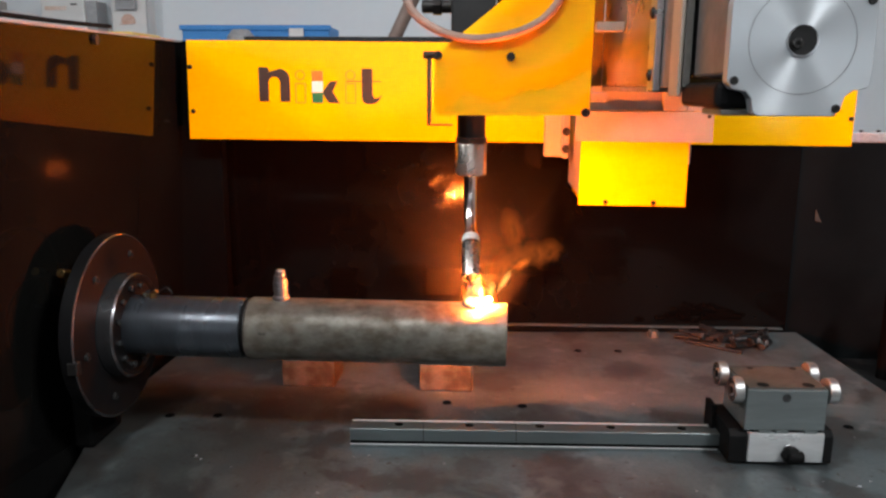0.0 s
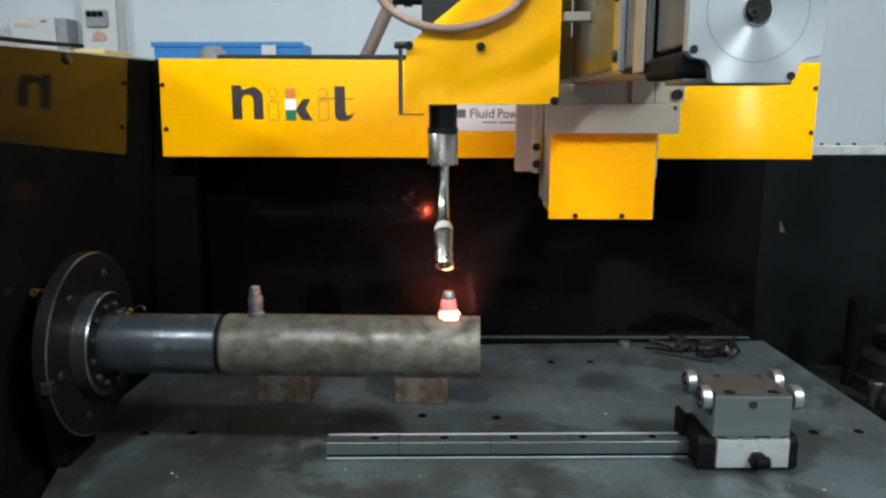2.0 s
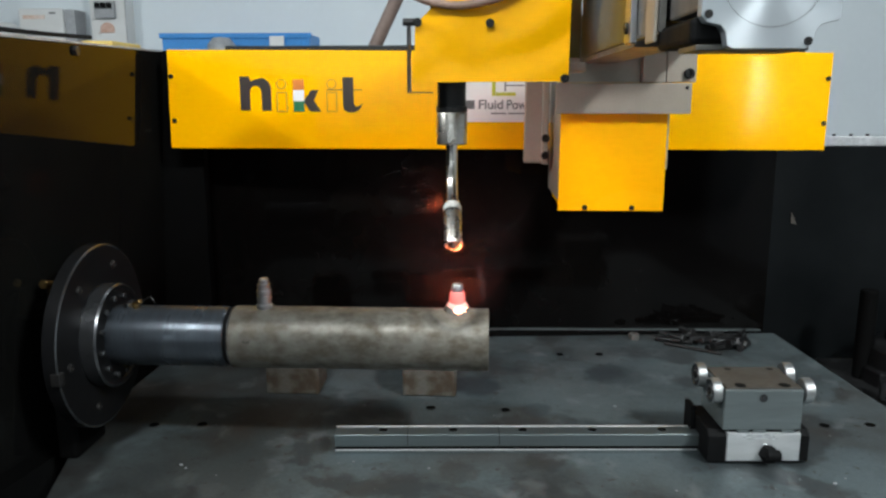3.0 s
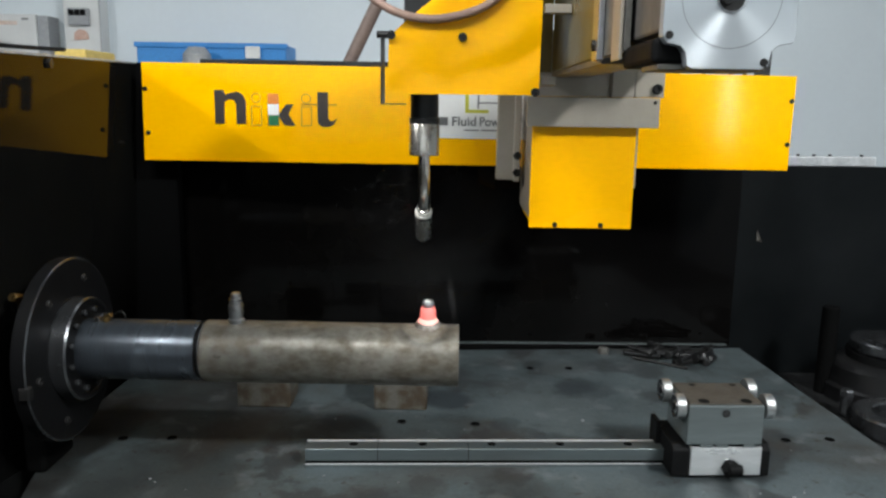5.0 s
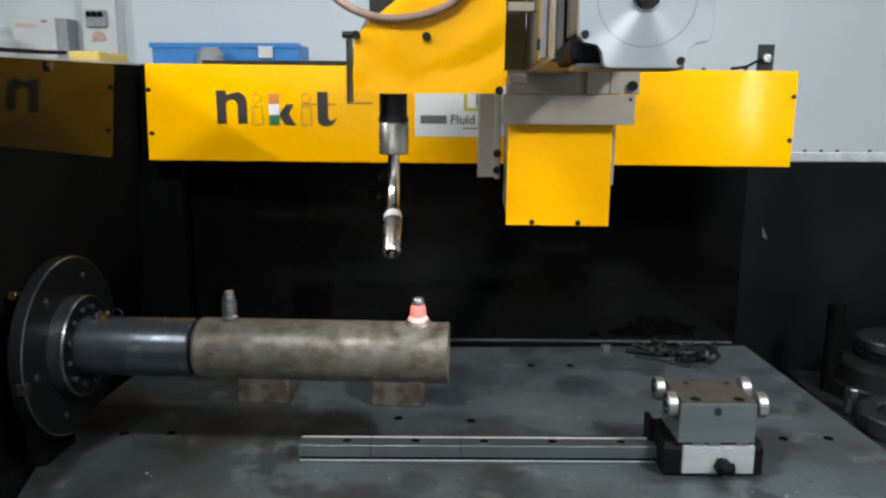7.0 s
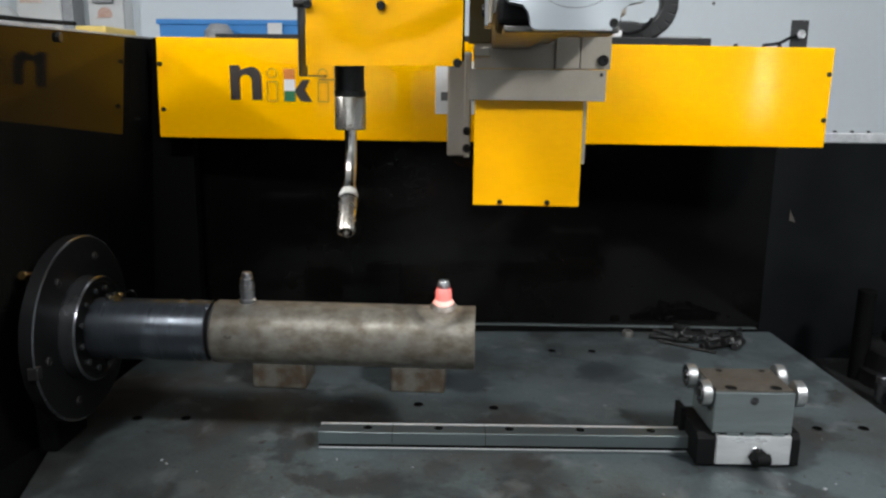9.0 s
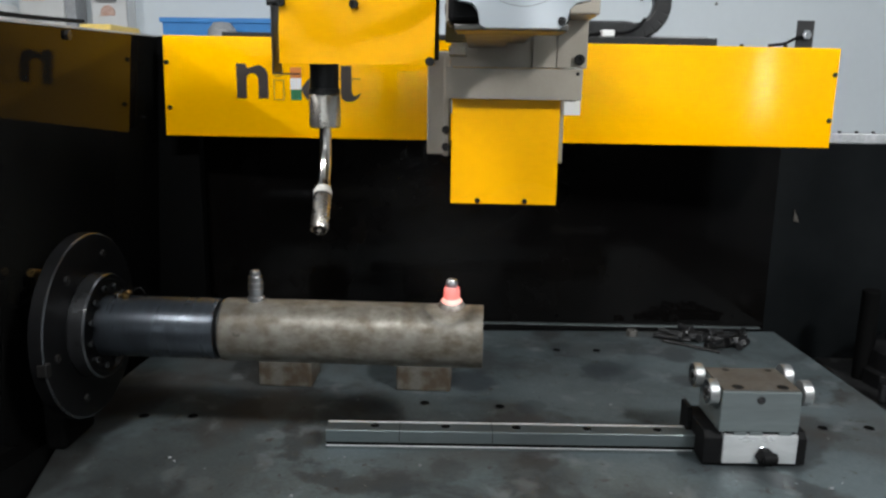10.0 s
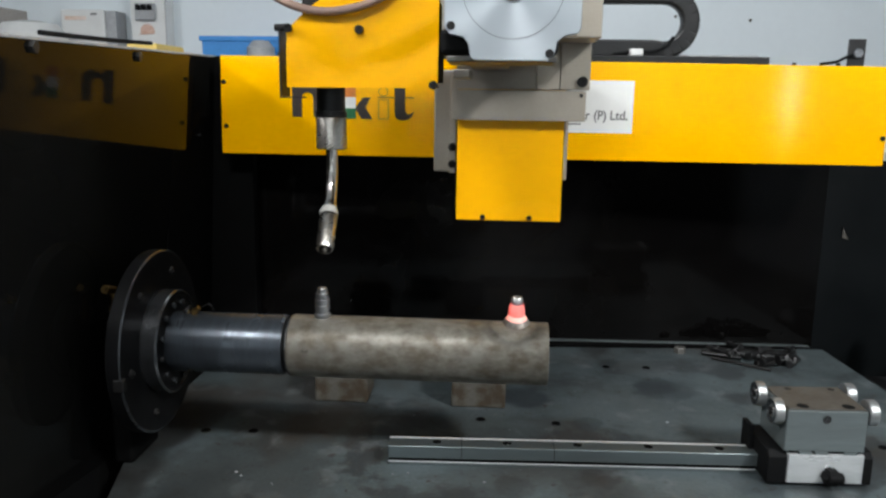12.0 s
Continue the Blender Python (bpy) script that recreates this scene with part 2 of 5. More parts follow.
def stained(m):
    """Sharper dark oil patches, small rust-brown specks and some painted shade over the plate."""
    nt = m.node_tree
    L = nt.links.new
    b = nt.nodes["Principled BSDF"]
    co = nt.nodes.new("ShaderNodeTexCoord")
    last = b.inputs["Base Color"].links[0].from_socket
    for scale, lo, hi, colour, most in ((6.0, 0.54, 0.58, (0.035, 0.038, 0.04), 0.7), (3.0, 0.52, 0.66, (0.05, 0.04, 0.033), 0.75), (62.0, 0.63, 0.70, (0.035, 0.024, 0.018), 0.85), (16.0, 0.58, 0.70, (0.2, 0.215, 0.22), 0.55), (150.0, 0.71, 0.74, (0.4, 0.4, 0.4), 0.6)):
        n = node(nt, "ShaderNodeTexNoise", Scale=scale, Detail=5.0, Roughness=0.55, Distortion=0.4)
        off = nt.nodes.new("ShaderNodeMapping")
        off.inputs["Location"].default_value = (scale, 2 * scale, 0)
        L(co.outputs["Object"], off.inputs["Vector"])
        L(off.outputs[0], n.inputs["Vector"])
        r = nt.nodes.new("ShaderNodeMapRange")
        r.inputs["From Min"].default_value, r.inputs["From Max"].default_value, r.inputs["To Max"].default_value = lo, hi, most
        L(n.outputs["Fac"], r.inputs["Value"])
        mx = nt.nodes.new("ShaderNodeMix")
        mx.data_type = "RGBA"
        mx.inputs[7].default_value = (*colour, 1)
        L(r.outputs[0], mx.inputs[0])
        L(last, mx.inputs[6])
        last = mx.outputs[2]
    for x, y, r, colour, most in STAINS_AND_SHADE:
        d = nt.nodes.new("ShaderNodeVectorMath")
        d.operation = "DISTANCE"
        d.inputs[1].default_value = (x + 0.75 * r, y + 0.75 * r, 0.85)
        wob = node(nt, "ShaderNodeTexNoise", Scale=22.0, Detail=6.0, Roughness=0.65)
        add = nt.nodes.new("ShaderNodeVectorMath")
        add.operation = "MULTIPLY_ADD"
        add.inputs[1].default_value = (r * 1.5, r * 1.5, 0)
        L(co.outputs["Object"], wob.inputs["Vector"])
        L(wob.outputs["Color"], add.inputs[0])
        L(co.outputs["Object"], add.inputs[2])
        L(add.outputs[0], d.inputs[0])
        k = nt.nodes.new("ShaderNodeMapRange")
        k.inputs["From Min"].default_value, k.inputs["From Max"].default_value = r * 0.75, r * 1.05
        k.inputs["To Min"].default_value, k.inputs["To Max"].default_value = most, 0.0
        L(d.outputs["Value"], k.inputs["Value"])
        mx = nt.nodes.new("ShaderNodeMix")
        mx.data_type = "RGBA"
        mx.inputs[7].default_value = (*colour, 1)
        L(k.outputs[0], mx.inputs[0])
        L(last, mx.inputs[6])
        last = mx.outputs[2]
    L(last, b.inputs["Base Color"])
    return m


def scuffed(m):
    """A rubbed, dull patch in the gloss of the sheet, beside the weld's height."""
    nt = m.node_tree
    L = nt.links.new
    b = nt.nodes["Principled BSDF"]
    old = b.inputs["Roughness"].links[0].from_socket
    co = nt.nodes.new("ShaderNodeTexCoord")
    d = nt.nodes.new("ShaderNodeVectorMath")
    d.operation = "DISTANCE"
    d.inputs[1].default_value = (-0.130, 0.0, 0.622)
    n = node(nt, "ShaderNodeTexNoise", Scale=38.0, Detail=4.0, Roughness=0.6)
    L(co.outputs["Object"], d.inputs[0])
    L(co.outputs["Object"], n.inputs["Vector"])
    near = nt.nodes.new("ShaderNodeMapRange")
    near.inputs["From Min"].default_value, near.inputs["From Max"].default_value = 0.02, 0.075
    near.inputs["To Min"].default_value, near.inputs["To Max"].default_value = 1.0, 0.0
    L(d.outputs["Value"], near.inputs["Value"])
    r = nt.nodes.new("ShaderNodeMapRange")
    r.inputs["From Min"].default_value, r.inputs["From Max"].default_value = 0.5, 0.56
    L(n.outputs["Fac"], r.inputs["Value"])
    mul = nt.nodes.new("ShaderNodeMath")
    mul.operation = "MULTIPLY"
    L(near.outputs[0], mul.inputs[0])
    L(r.outputs[0], mul.inputs[1])
    mx = nt.nodes.new("ShaderNodeMix")
    L(mul.outputs[0], mx.inputs[0])
    L(old, mx.inputs[2])
    mx.inputs[3].default_value = 0.2
    L(mx.outputs[0], b.inputs["Roughness"])
    bare = nt.nodes.new("ShaderNodeMapRange")
    bare.inputs["To Min"].default_value, bare.inputs["To Max"].default_value = b.inputs["Specular IOR Level"].default_value, 0.2
    L(mul.outputs[0], bare.inputs["Value"])
    L(bare.outputs[0], b.inputs["Specular IOR Level"])
    flakes = node(nt, "ShaderNodeTexNoise", Scale=60.0, Detail=3.0, Roughness=0.6)
    L(co.outputs["Object"], flakes.inputs["Vector"])
    h = nt.nodes.new("ShaderNodeMath")
    h.operation = "MULTIPLY"
    L(mul.outputs[0], h.inputs[0])
    L(flakes.outputs["Fac"], h.inputs[1])
    bp = node(nt, "ShaderNodeBump", Strength=1.0, Distance=0.0022)
    L(h.outputs[0], bp.inputs["Height"])
    L(b.inputs["Normal"].links[0].from_socket, bp.inputs["Normal"])
    L(bp.outputs[0], b.inputs["Normal"])
    return m


def rippled(m):
    """Faint level waves left in the sheet by rolling."""
    nt = m.node_tree
    L = nt.links.new
    b = nt.nodes["Principled BSDF"]
    co = nt.nodes.new("ShaderNodeTexCoord")
    w = nt.nodes.new("ShaderNodeTexWave")
    w.bands_direction = "Z"
    w.inputs["Scale"].default_value, w.inputs["Distortion"].default_value, w.inputs["Detail"].default_value = 28.0, 1.5, 1.0
    L(co.outputs["Object"], w.inputs["Vector"])
    bp = node(nt, "ShaderNodeBump", Strength=0.09, Distance=0.0005)
    L(w.outputs["Fac"], bp.inputs["Height"])
    old = b.inputs["Normal"].links[0].from_node
    L(bp.outputs[0], old.inputs["Normal"])
    return m


YELLOW = surface("yellow_enamel", (0.93, 0.442, 0.0), 0.26, 0, (0.87, 0.425, 0.0), 3, 0.5, 60, 0.02, 0.05, spec=0.14, grain_lo=0.97, grain_hi=1.02, stretch=(1, 1, 3))
YELLOW_BEAM = rippled(surface("yellow_beam_enamel", (0.93, 0.442, 0.0), 0.085, 0, (0.87, 0.425, 0.0), 3, 0.5, 60, 0.02, 0.02, spec=0.2, grain_lo=0.97, grain_hi=1.02, stretch=(1, 1, 3)))
AMBER = surface("amber_enamel", (0.115, 0.078, 0.008), 0.3, 0, (0.09, 0.062, 0.007), 6, 0.6, 60, 0.02, 0.06, spec=0.3, grain_lo=0.96, grain_hi=1.03)
BLACK_GLOSS = surface("black_gloss_panel", (0.004, 0.004, 0.004), 0.055, 0, (0.007, 0.007, 0.006), 4, 0.7, 9, 0.02, 0.012, bump_dist=0.0004, spec=0.054)
BLACK_BACK = scuffed(surface("black_back_panel", (0.0022, 0.002, 0.002), 0.085, 0, (0.0045, 0.004, 0.0035), 3, 0.8, 14, 0.03, 0.015, bump_dist=0.0005, sharp=(0.4, 0.7), spec=0.105))
BLACK_SIDE = surface("blue_black_panel", (0.0024, 0.0031, 0.0035), 0.36, 0, (0.0056, 0.0066, 0.0072), 4, 0.9, 40, 0.05, 0.08, spec=0.15, sharp=(0.4, 0.65))
BLACK = surface("black_plastic", (0.009, 0.009, 0.0095), 0.42, 0, (0.016, 0.016, 0.016), 30, 0.6, 300, 0.08, spec=0.35)
RUBBER = surface("black_rubber", (0.0032, 0.0033, 0.0036), 0.65, 0, (0.006, 0.006, 0.006), 20, 0.5, 200, 0.08, spec=0.1)
OXIDE = surface("black_oxide_steel", (0.0135, 0.0132, 0.0132), 0.4, 0.4, (0.024, 0.022, 0.0205), 60, 0.6, 300, 0.08, spec=0.4)
TABLE = stained(surface("worn_steel_plate", (0.100, 0.124, 0.130), 0.42, 0.35, (0.053, 0.066, 0.069), 5.5, 0.85, 160, 0.10, 0.14, sharp=(0.42, 0.62)))
STEEL = surface("ground_steel", (0.50, 0.51, 0.52), 0.30, 0.95, (0.40, 0.40, 0.40), 14, 0.6, 250, 0.02, 0.08, grain_lo=0.95, grain_hi=1.03, stretch=(1, 1, 4))
GROUND = surface("bright_ground_face", (0.52, 0.535, 0.54), 0.32, 0.45, (0.36, 0.37, 0.375), 8, 0.9, 250, 0.02, 0.08, grain_lo=0.96, grain_hi=1.03, stretch=(1, 1, 4))
RAIL = surface("rail_steel", (0.155, 0.188, 0.192), 0.33, 0.8, (0.15, 0.155, 0.155), 10, 0.5, 200, 0.02, 0.06, stretch=(0.1, 1, 1), grain_lo=0.94, grain_hi=1.03)
ROLLER = surface("knurled_roller_steel", (0.33, 0.34, 0.34), 0.36, 0.85, (0.38, 0.38, 0.38), 60, 0.6, 500, 0.25, 0.08)
# Pale steel, for a nut and the highlights painted on the rail.
PALE_STEEL = surface("pale_steel", (0.82, 0.84, 0.84), 0.38, 0.5, (0.6, 0.62, 0.62), 9, 0.8, 250, 0.02, 0.08, grain_lo=0.96, grain_hi=1.03, stretch=(1, 1, 4))
CHROME = surface("bright_steel", (0.62, 0.62, 0.63), 0.18, 1.0, (0.5, 0.5, 0.5), 40, 0.5, 300, 0.04, 0.06)
ALU = surface("machined_aluminium", (0.365, 0.325, 0.27), 0.4, 0.45, (0.30, 0.265, 0.22), 12, 0.6, 300, 0.03, 0.08, grain_lo=0.95, grain_hi=1.03)
NICKEL = surface("nickel_plated_neck", (0.74, 0.70, 0.65), 0.17, 1.0, (0.45, 0.42, 0.38), 50, 0.6, 300, 0.05, 0.08)
COLLAR = surface("satin_nickel", (0.54, 0.50, 0.45), 0.26, 0.95, (0.38, 0.35, 0.31), 40, 0.6, 300, 0.04, 0.06)
NOZZLE = surface("sooted_nozzle", (0.60, 0.57, 0.53), 0.28, 0.95, (0.26, 0.22, 0.18), 60, 0.7, 300, 0.08, 0.1)
TUBE = heat_marked(surface("scaled_tube_steel", (0.195, 0.183, 0.160), 0.50, 0.42, (0.095, 0.078, 0.055), 52, 0.9, 90, 0.14, 0.2, stretch=(0.7, 1, 1), sharp=(0.38, 0.64)))
TUBE_BLUE = surface("turned_blue_steel", (0.062, 0.072, 0.084), 0.30, 0.65, (0.026, 0.030, 0.036), 14, 0.75, 200, 0.0, 0.12, stretch=(3, 0.6, 0.6), sharp=(0.40, 0.66), grain_lo=0.93, grain_hi=1.04)
CHUCK_FACE = surface("blackened_chuck_face", (0.006, 0.006, 0.0066), 0.42, 0.05, (0.003, 0.003, 0.003), 12, 0.7, 160, 0.05, 0.1, spec=0.16)
DARK_STEEL = surface("dark_chuck_steel", (0.014, 0.014, 0.015), 0.36, 0.5, (0.008, 0.0075, 0.007), 12, 0.7, 160, 0.05, 0.1)
HUB = surface("turned_hub_steel", (0.13, 0.133, 0.14), 0.25, 0.9, (0.08, 0.083, 0.087), 14, 0.6, 200, 0.05, 0.06)
MATT_BLACK = surface("matt_black_paint", (0.0013, 0.0013, 0.0013), 0.8, 0, (0.003, 0.003, 0.003), 8, 0.6, 90, 0.05, spec=0.07)
BLOCK = surface("milled_block_steel", (0.160, 0.188, 0.190), 0.36, 0.5, (0.122, 0.140, 0.142), 14, 0.9, 120, 0.03, 0.1, stretch=(0.3, 1, 3), grain_lo=0.93, grain_hi=1.04)
GREY_METAL = surface("grey_painted_metal", (0.11, 0.105, 0.095), 0.4, 0.3, (0.08, 0.075, 0.07), 20, 0.5, 120, 0.03)
RUSTY = surface("rusty_block", (0.088, 0.083, 0.070), 0.7, 0.15, (0.040, 0.026, 0.013), 24, 0.95, 90, 0.2, 0.1, sharp=(0.43, 0.58))
RUST_TOP = surface("browned_steel_top", (0.078, 0.072, 0.062), 0.6, 0.3, (0.050, 0.040, 0.031), 20, 0.8, 150, 0.12, 0.1)
WALL = surface("white_wall_paint", (0.625, 0.672, 0.70), 0.8, 0, (0.57, 0.615, 0.645), 1.5, 0.7, 40, 0.0, 0.05, grain_lo=0.985, grain_hi=1.01)
# Dark grey for the unseen lower wall that the black panels reflect.
DARK_WALL = surface("dark_lower_wall_grey", (0.014, 0.014, 0.015), 0.6, 0, (0.02, 0.02, 0.021), 2, 0.7, 50, 0.03)
CONCRETE = surface("dark_concrete", (0.045, 0.045, 0.045), 0.8, 0, (0.03, 0.03, 0.03), 2, 0.8, 60, 0.15)
BLUE = surface("blue_plastic", (0.025, 0.22, 0.57), 0.45, 0, (0.022, 0.18, 0.47), 10, 0.5, 120, 0.05)
WHITE = surface("white_plastic", (0.62, 0.62, 0.61), 0.5, 0, (0.55, 0.55, 0.54), 10, 0.6, 120, 0.02, grain_lo=0.97, grain_hi=1.02)
GREY = surface("grey_plastic", (0.32, 0.33, 0.34), 0.5, 0, (0.25, 0.25, 0.26), 10, 0.6, 120, 0.05)
STICKER = surface("white_sticker", (0.72, 0.72, 0.70), 0.5, 0, (0.66, 0.66, 0.64), 20, 0.4, 120, 0.02, grain_lo=0.98, grain_hi=1.01)
INK = surface("dark_ink", (0.03, 0.022, 0.018), 0.4, 0, (0.04, 0.03, 0.025), 20, 0.4, 120, 0.0)
INK_GREY = surface("grey_ink", (0.12, 0.12, 0.12), 0.5, 0, (0.16, 0.16, 0.16), 20, 0.4, 120, 0.0)
OLIVE_INK = surface("olive_line_ink", (0.30, 0.2, 0.02), 0.4, 0, (0.25, 0.16, 0.02), 20, 0.4, 120, 0.0)
SAFFRON = surface("saffron_ink", (0.6, 0.18, 0.03), 0.4, 0, None, 20, 0.2, 120, 0.0)
GREEN = surface("green_ink", (0.02, 0.16, 0.06), 0.4, 0, None, 20, 0.2, 120, 0.0)
LIME = surface("lime_ink", (0.5, 0.5, 0.05), 0.4, 0, None, 20, 0.2, 120, 0.0)
HOSE = surface("dusty_hose", (0.30, 0.19, 0.15), 0.55, 0, (0.2, 0.13, 0.1), 40, 0.7, 200, 0.08)
BRASS = surface("brass", (0.35, 0.23, 0.09), 0.35, 1.0, (0.2, 0.13, 0.05), 60, 0.6, 300, 0.05)
CERAMIC = surface("white_ceramic", (0.7, 0.68, 0.64), 0.5, 0, (0.5, 0.47, 0.42), 60, 0.6, 300, 0.05)
FOIL = surface("grey_edge_strip", (0.5, 0.51, 0.52), 0.45, 0.3, (0.36, 0.37, 0.38), 30, 0.8, 150, 0.2)
WOOD = surface("brown_pole_paint", (0.16, 0.11, 0.09), 0.6, 0, (0.1, 0.07, 0.06), 20, 0.6, 120, 0.08)
BEAD_COLD = surface("burnt_weld_steel", (0.30, 0.27, 0.24), 0.5, 0.5, (0.14, 0.11, 0.09), 90, 0.8, 300, 0.1)
BEAD_HOT = glow("hot_weld_bead", (1.0, 0.30, 0.22), 0.95, (0.36, 0.34, 0.32))
PORT_HOT = glow("red_hot_port_steel", (1.0, 0.085, 0.065), 0.8, (0.25, 0.2, 0.18))
MOLTEN = glow("molten_weld", (1.0, 0.36, 0.2), 8.0)
ARC = glow("burning_arc", (1.0, 0.17, 0.022), 54000.0)
ARC_BACK = glow("arc_root", (1.0, 0.17, 0.022), 42000.0)
EMBER = glow("white_hot_metal", (1.0, 0.14, 0.065), 3800.0)
FLAME = soft_cloud("flame_gas", (1.0, 0.20, 0.025), 0.9, 1.3, 3.0, (0.1, 0.45))
FLAME_CORE = vapour("flame_core", (1.0, 0.5, 0.10), 2.2, 0.95, 40.0)
FLAME_HOT = soft_cloud("bright_flame_gas", (1.0, 0.42, 0.09), 1.0, 2.2, 2.5, (0.1, 0.4))
FAINT = soft_cloud("faint_flame", (1.0, 0.2, 0.03), 0.5, 1.0, 2.6, (0.2, 0.62))
HAZE = soft_cloud("weld_fume", (0.8, 0.8, 0.8), 0.017, 0.0, 2.2, (0.2, 0.7))


SMOKE = soft_cloud("thin_smoke", (0.8, 0.8, 0.8), 0.09, 0.0, 3.0, (0.25, 0.7))


# ---- building helpers ----
def thing(name, loc=(0, 0, 0), label="", category="", group="", kind="", turn=0.0):
    ob = new(name)
    ob.empty_display_size = 0.02
    ob.matrix_basis = pose(*loc, 0, 0, turn)
    return tagged(ob, label, category, group, kind)


def mesh_of(name, bm, mat):
    me = bpy.data.meshes.new(name)
    bmesh.ops.recalc_face_normals(bm, faces=bm.faces[:])
    bm.to_mesh(me)
    bm.free()
    me.materials.append(mat)
    smooth = [p.use_smooth for p in me.polygons]
    me.set_sharp_from_angle(angle=radians(32))
    me.polygons.foreach_set("use_smooth", smooth)
    return me


def part(name, bm, mat, parent, label="", local=False):
    """One mesh under a thing or a part; bm in world metres unless local."""
    if not local:
        m = parent.matrix_basis.copy()
        up = parent.parent
        while up:
            m = up.matrix_basis @ m
            up = up.parent
        bm.transform(m.inverted())
    ob = new(name, mesh_of(name, bm, mat))
    ob.parent = parent
    return tagged(ob, label)


def whole(name, bm, mat, label, category="", kind="", group=""):
    """A thing of one mesh, with its origin at its base."""
    xs = np.array([v.co for v in bm.verts])
    lo, hi = xs.min(0), xs.max(0)
    o = Vector(((lo[0] + hi[0]) / 2, (lo[1] + hi[1]) / 2, lo[2]))
    bm.transform(Matrix.Translation(-o))
    ob = new(name, mesh_of(name, bm, mat))
    ob.location = o
    return tagged(ob, label, category, group, kind)


def join(*bms):
    out = bmesh.new()
    for b in bms:
        me = bpy.data.meshes.new("tmp")
        b.to_mesh(me)
        b.free()
        out.from_mesh(me)
        bpy.data.meshes.remove(me)
    return out


def box(x0, x1, y0, y1, z0, z1, bevel=0.0, m=None):
    bm = bmesh.new()
    bmesh.ops.create_cube(bm, size=1)
    bm.transform(Matrix.Translation(((x0 + x1) / 2, (y0 + y1) / 2, (z0 + z1) / 2)) @ Matrix.Diagonal((x1 - x0, y1 - y0, z1 - z0, 1)))
    if bevel:
        bmesh.ops.bevel(bm, geom=bm.edges[:], offset=bevel, segments=2, affect="EDGES", profile=0.5)
    if m is not None:
        bm.transform(m)
    return bm


def lathe(profile, m=None, steps=40, closed=False):
    """Turns (radius, height) pairs round z."""
    bm = bmesh.new()
    rings = []
    for r, h in profile:
        if r < 1e-6:
            rings.append([bm.verts.new((0, 0, h))])
        else:
            rings.append([bm.verts.new((r * math.cos(2 * math.pi * k / steps), r * math.sin(2 * math.pi * k / steps), h)) for k in range(steps)])
    pairs = list(zip(rings, rings[1:])) + ([(rings[-1], rings[0])] if closed else [])
    for a, b in pairs:
        for k in range(steps):
            j = (k + 1) % steps
            if len(a) == 1 and len(b) > 1:
                bm.faces.new((a[0], b[k], b[j]))
            elif len(b) == 1 and len(a) > 1:
                bm.faces.new((a[k], b[0], a[j]))
            elif len(a) > 1:
                bm.faces.new((a[k], b[k], b[j], a[j]))
    for f in bm.faces:
        f.smooth = True
    if m is not None:
        bm.transform(m)
    return bm


def rod(a, b, r, steps=24, bevel=0.0):
    a, b = Vector(a), Vector(b)
    d = (b - a).length
    c = bevel or r * 0.12
    m = Matrix.Translation(a) @ (b - a).to_track_quat("Z", "Y").to_matrix().to_4x4()
    return lathe([(0, 0), (r - c, 0), (r, c), (r, d - c), (r - c, d), (0, d)], m, steps)


def hose(points, r, steps=12, rings=60, cap=True, taper=None):
    """A round tube along a smooth curve through the points."""
    P = [Vector(p) for p in points]
    P = [P[0] * 2 - P[1]] + P + [P[-1] * 2 - P[-2]]
    path = []
    n = len(P) - 3
    for i in range(rings + 1):
        s = min(i / rings * n, n - 1e-6)
        k, u = int(s), s - int(s)
        a, b, c, d = P[k:k + 4]
        path.append(0.5 * ((2 * b) + (c - a) * u + (2 * a - 5 * b + 4 * c - d) * u * u + (3 * b - a - 3 * c + d) * u ** 3))
    bm = bmesh.new()
    ref = Vector((0.3, 0.2, 0.93))
    last = None
    for i, p in enumerate(path):
        t = (path[min(i + 1, rings)] - path[max(i - 1, 0)]).normalized()
        side = t.cross(ref).normalized()
        up = side.cross(t)
        rr = r * (taper(i / rings) if taper else 1)
        ring = [bm.verts.new(p + rr * (math.cos(2 * math.pi * k / steps) * side + math.sin(2 * math.pi * k / steps) * up)) for k in range(steps)]
        if last:
            for k in range(steps):
                bm.faces.new((last[k], last[(k + 1) % steps], ring[(k + 1) % steps], ring[k]))
        elif cap:
            bm.faces.new(ring)
        last = ring
    if cap:
        bm.faces.new(last)
    for f in bm.faces:
        f.smooth = True
    return bm


def prism(outline, y0, y1, bevel=0.0, m=None):
    """An (x, z) outline carried from y0 to y1."""
    bm = bmesh.new()
    front = [bm.verts.new((x, y0, z)) for x, z in outline]
    back = [bm.verts.new((x, y1, z)) for x, z in outline]
    bm.faces.new(front)
    bm.faces.new(back[::-1])
    n = len(outline)
    for k in range(n):
        bm.faces.new((front[k], back[k], back[(k + 1) % n], front[(k + 1) % n]))
    bmesh.ops.recalc_face_normals(bm, faces=bm.faces[:])
    if bevel:
        bmesh.ops.bevel(bm, geom=bm.edges[:], offset=bevel, segments=2, affect="EDGES", profile=0.5)
    if m is not None:
        bm.transform(m)
    return bm


def screw(at, axis, r, h, socket=True):
    """A cap screw with a sunk socket; the head rises along axis."""
    m = Matrix.Translation(at) @ Vector(axis).to_track_quat("Z", "Y").to_matrix().to_4x4()
    c = r * 0.15
    prof = [(r, 0), (r, h - c), (r - c, h)]
    prof += [(r * 0.5, h), (r * 0.5, h * 0.45), (0, h * 0.45)] if socket else [(0, h)]
    return lathe(prof, m, 14)


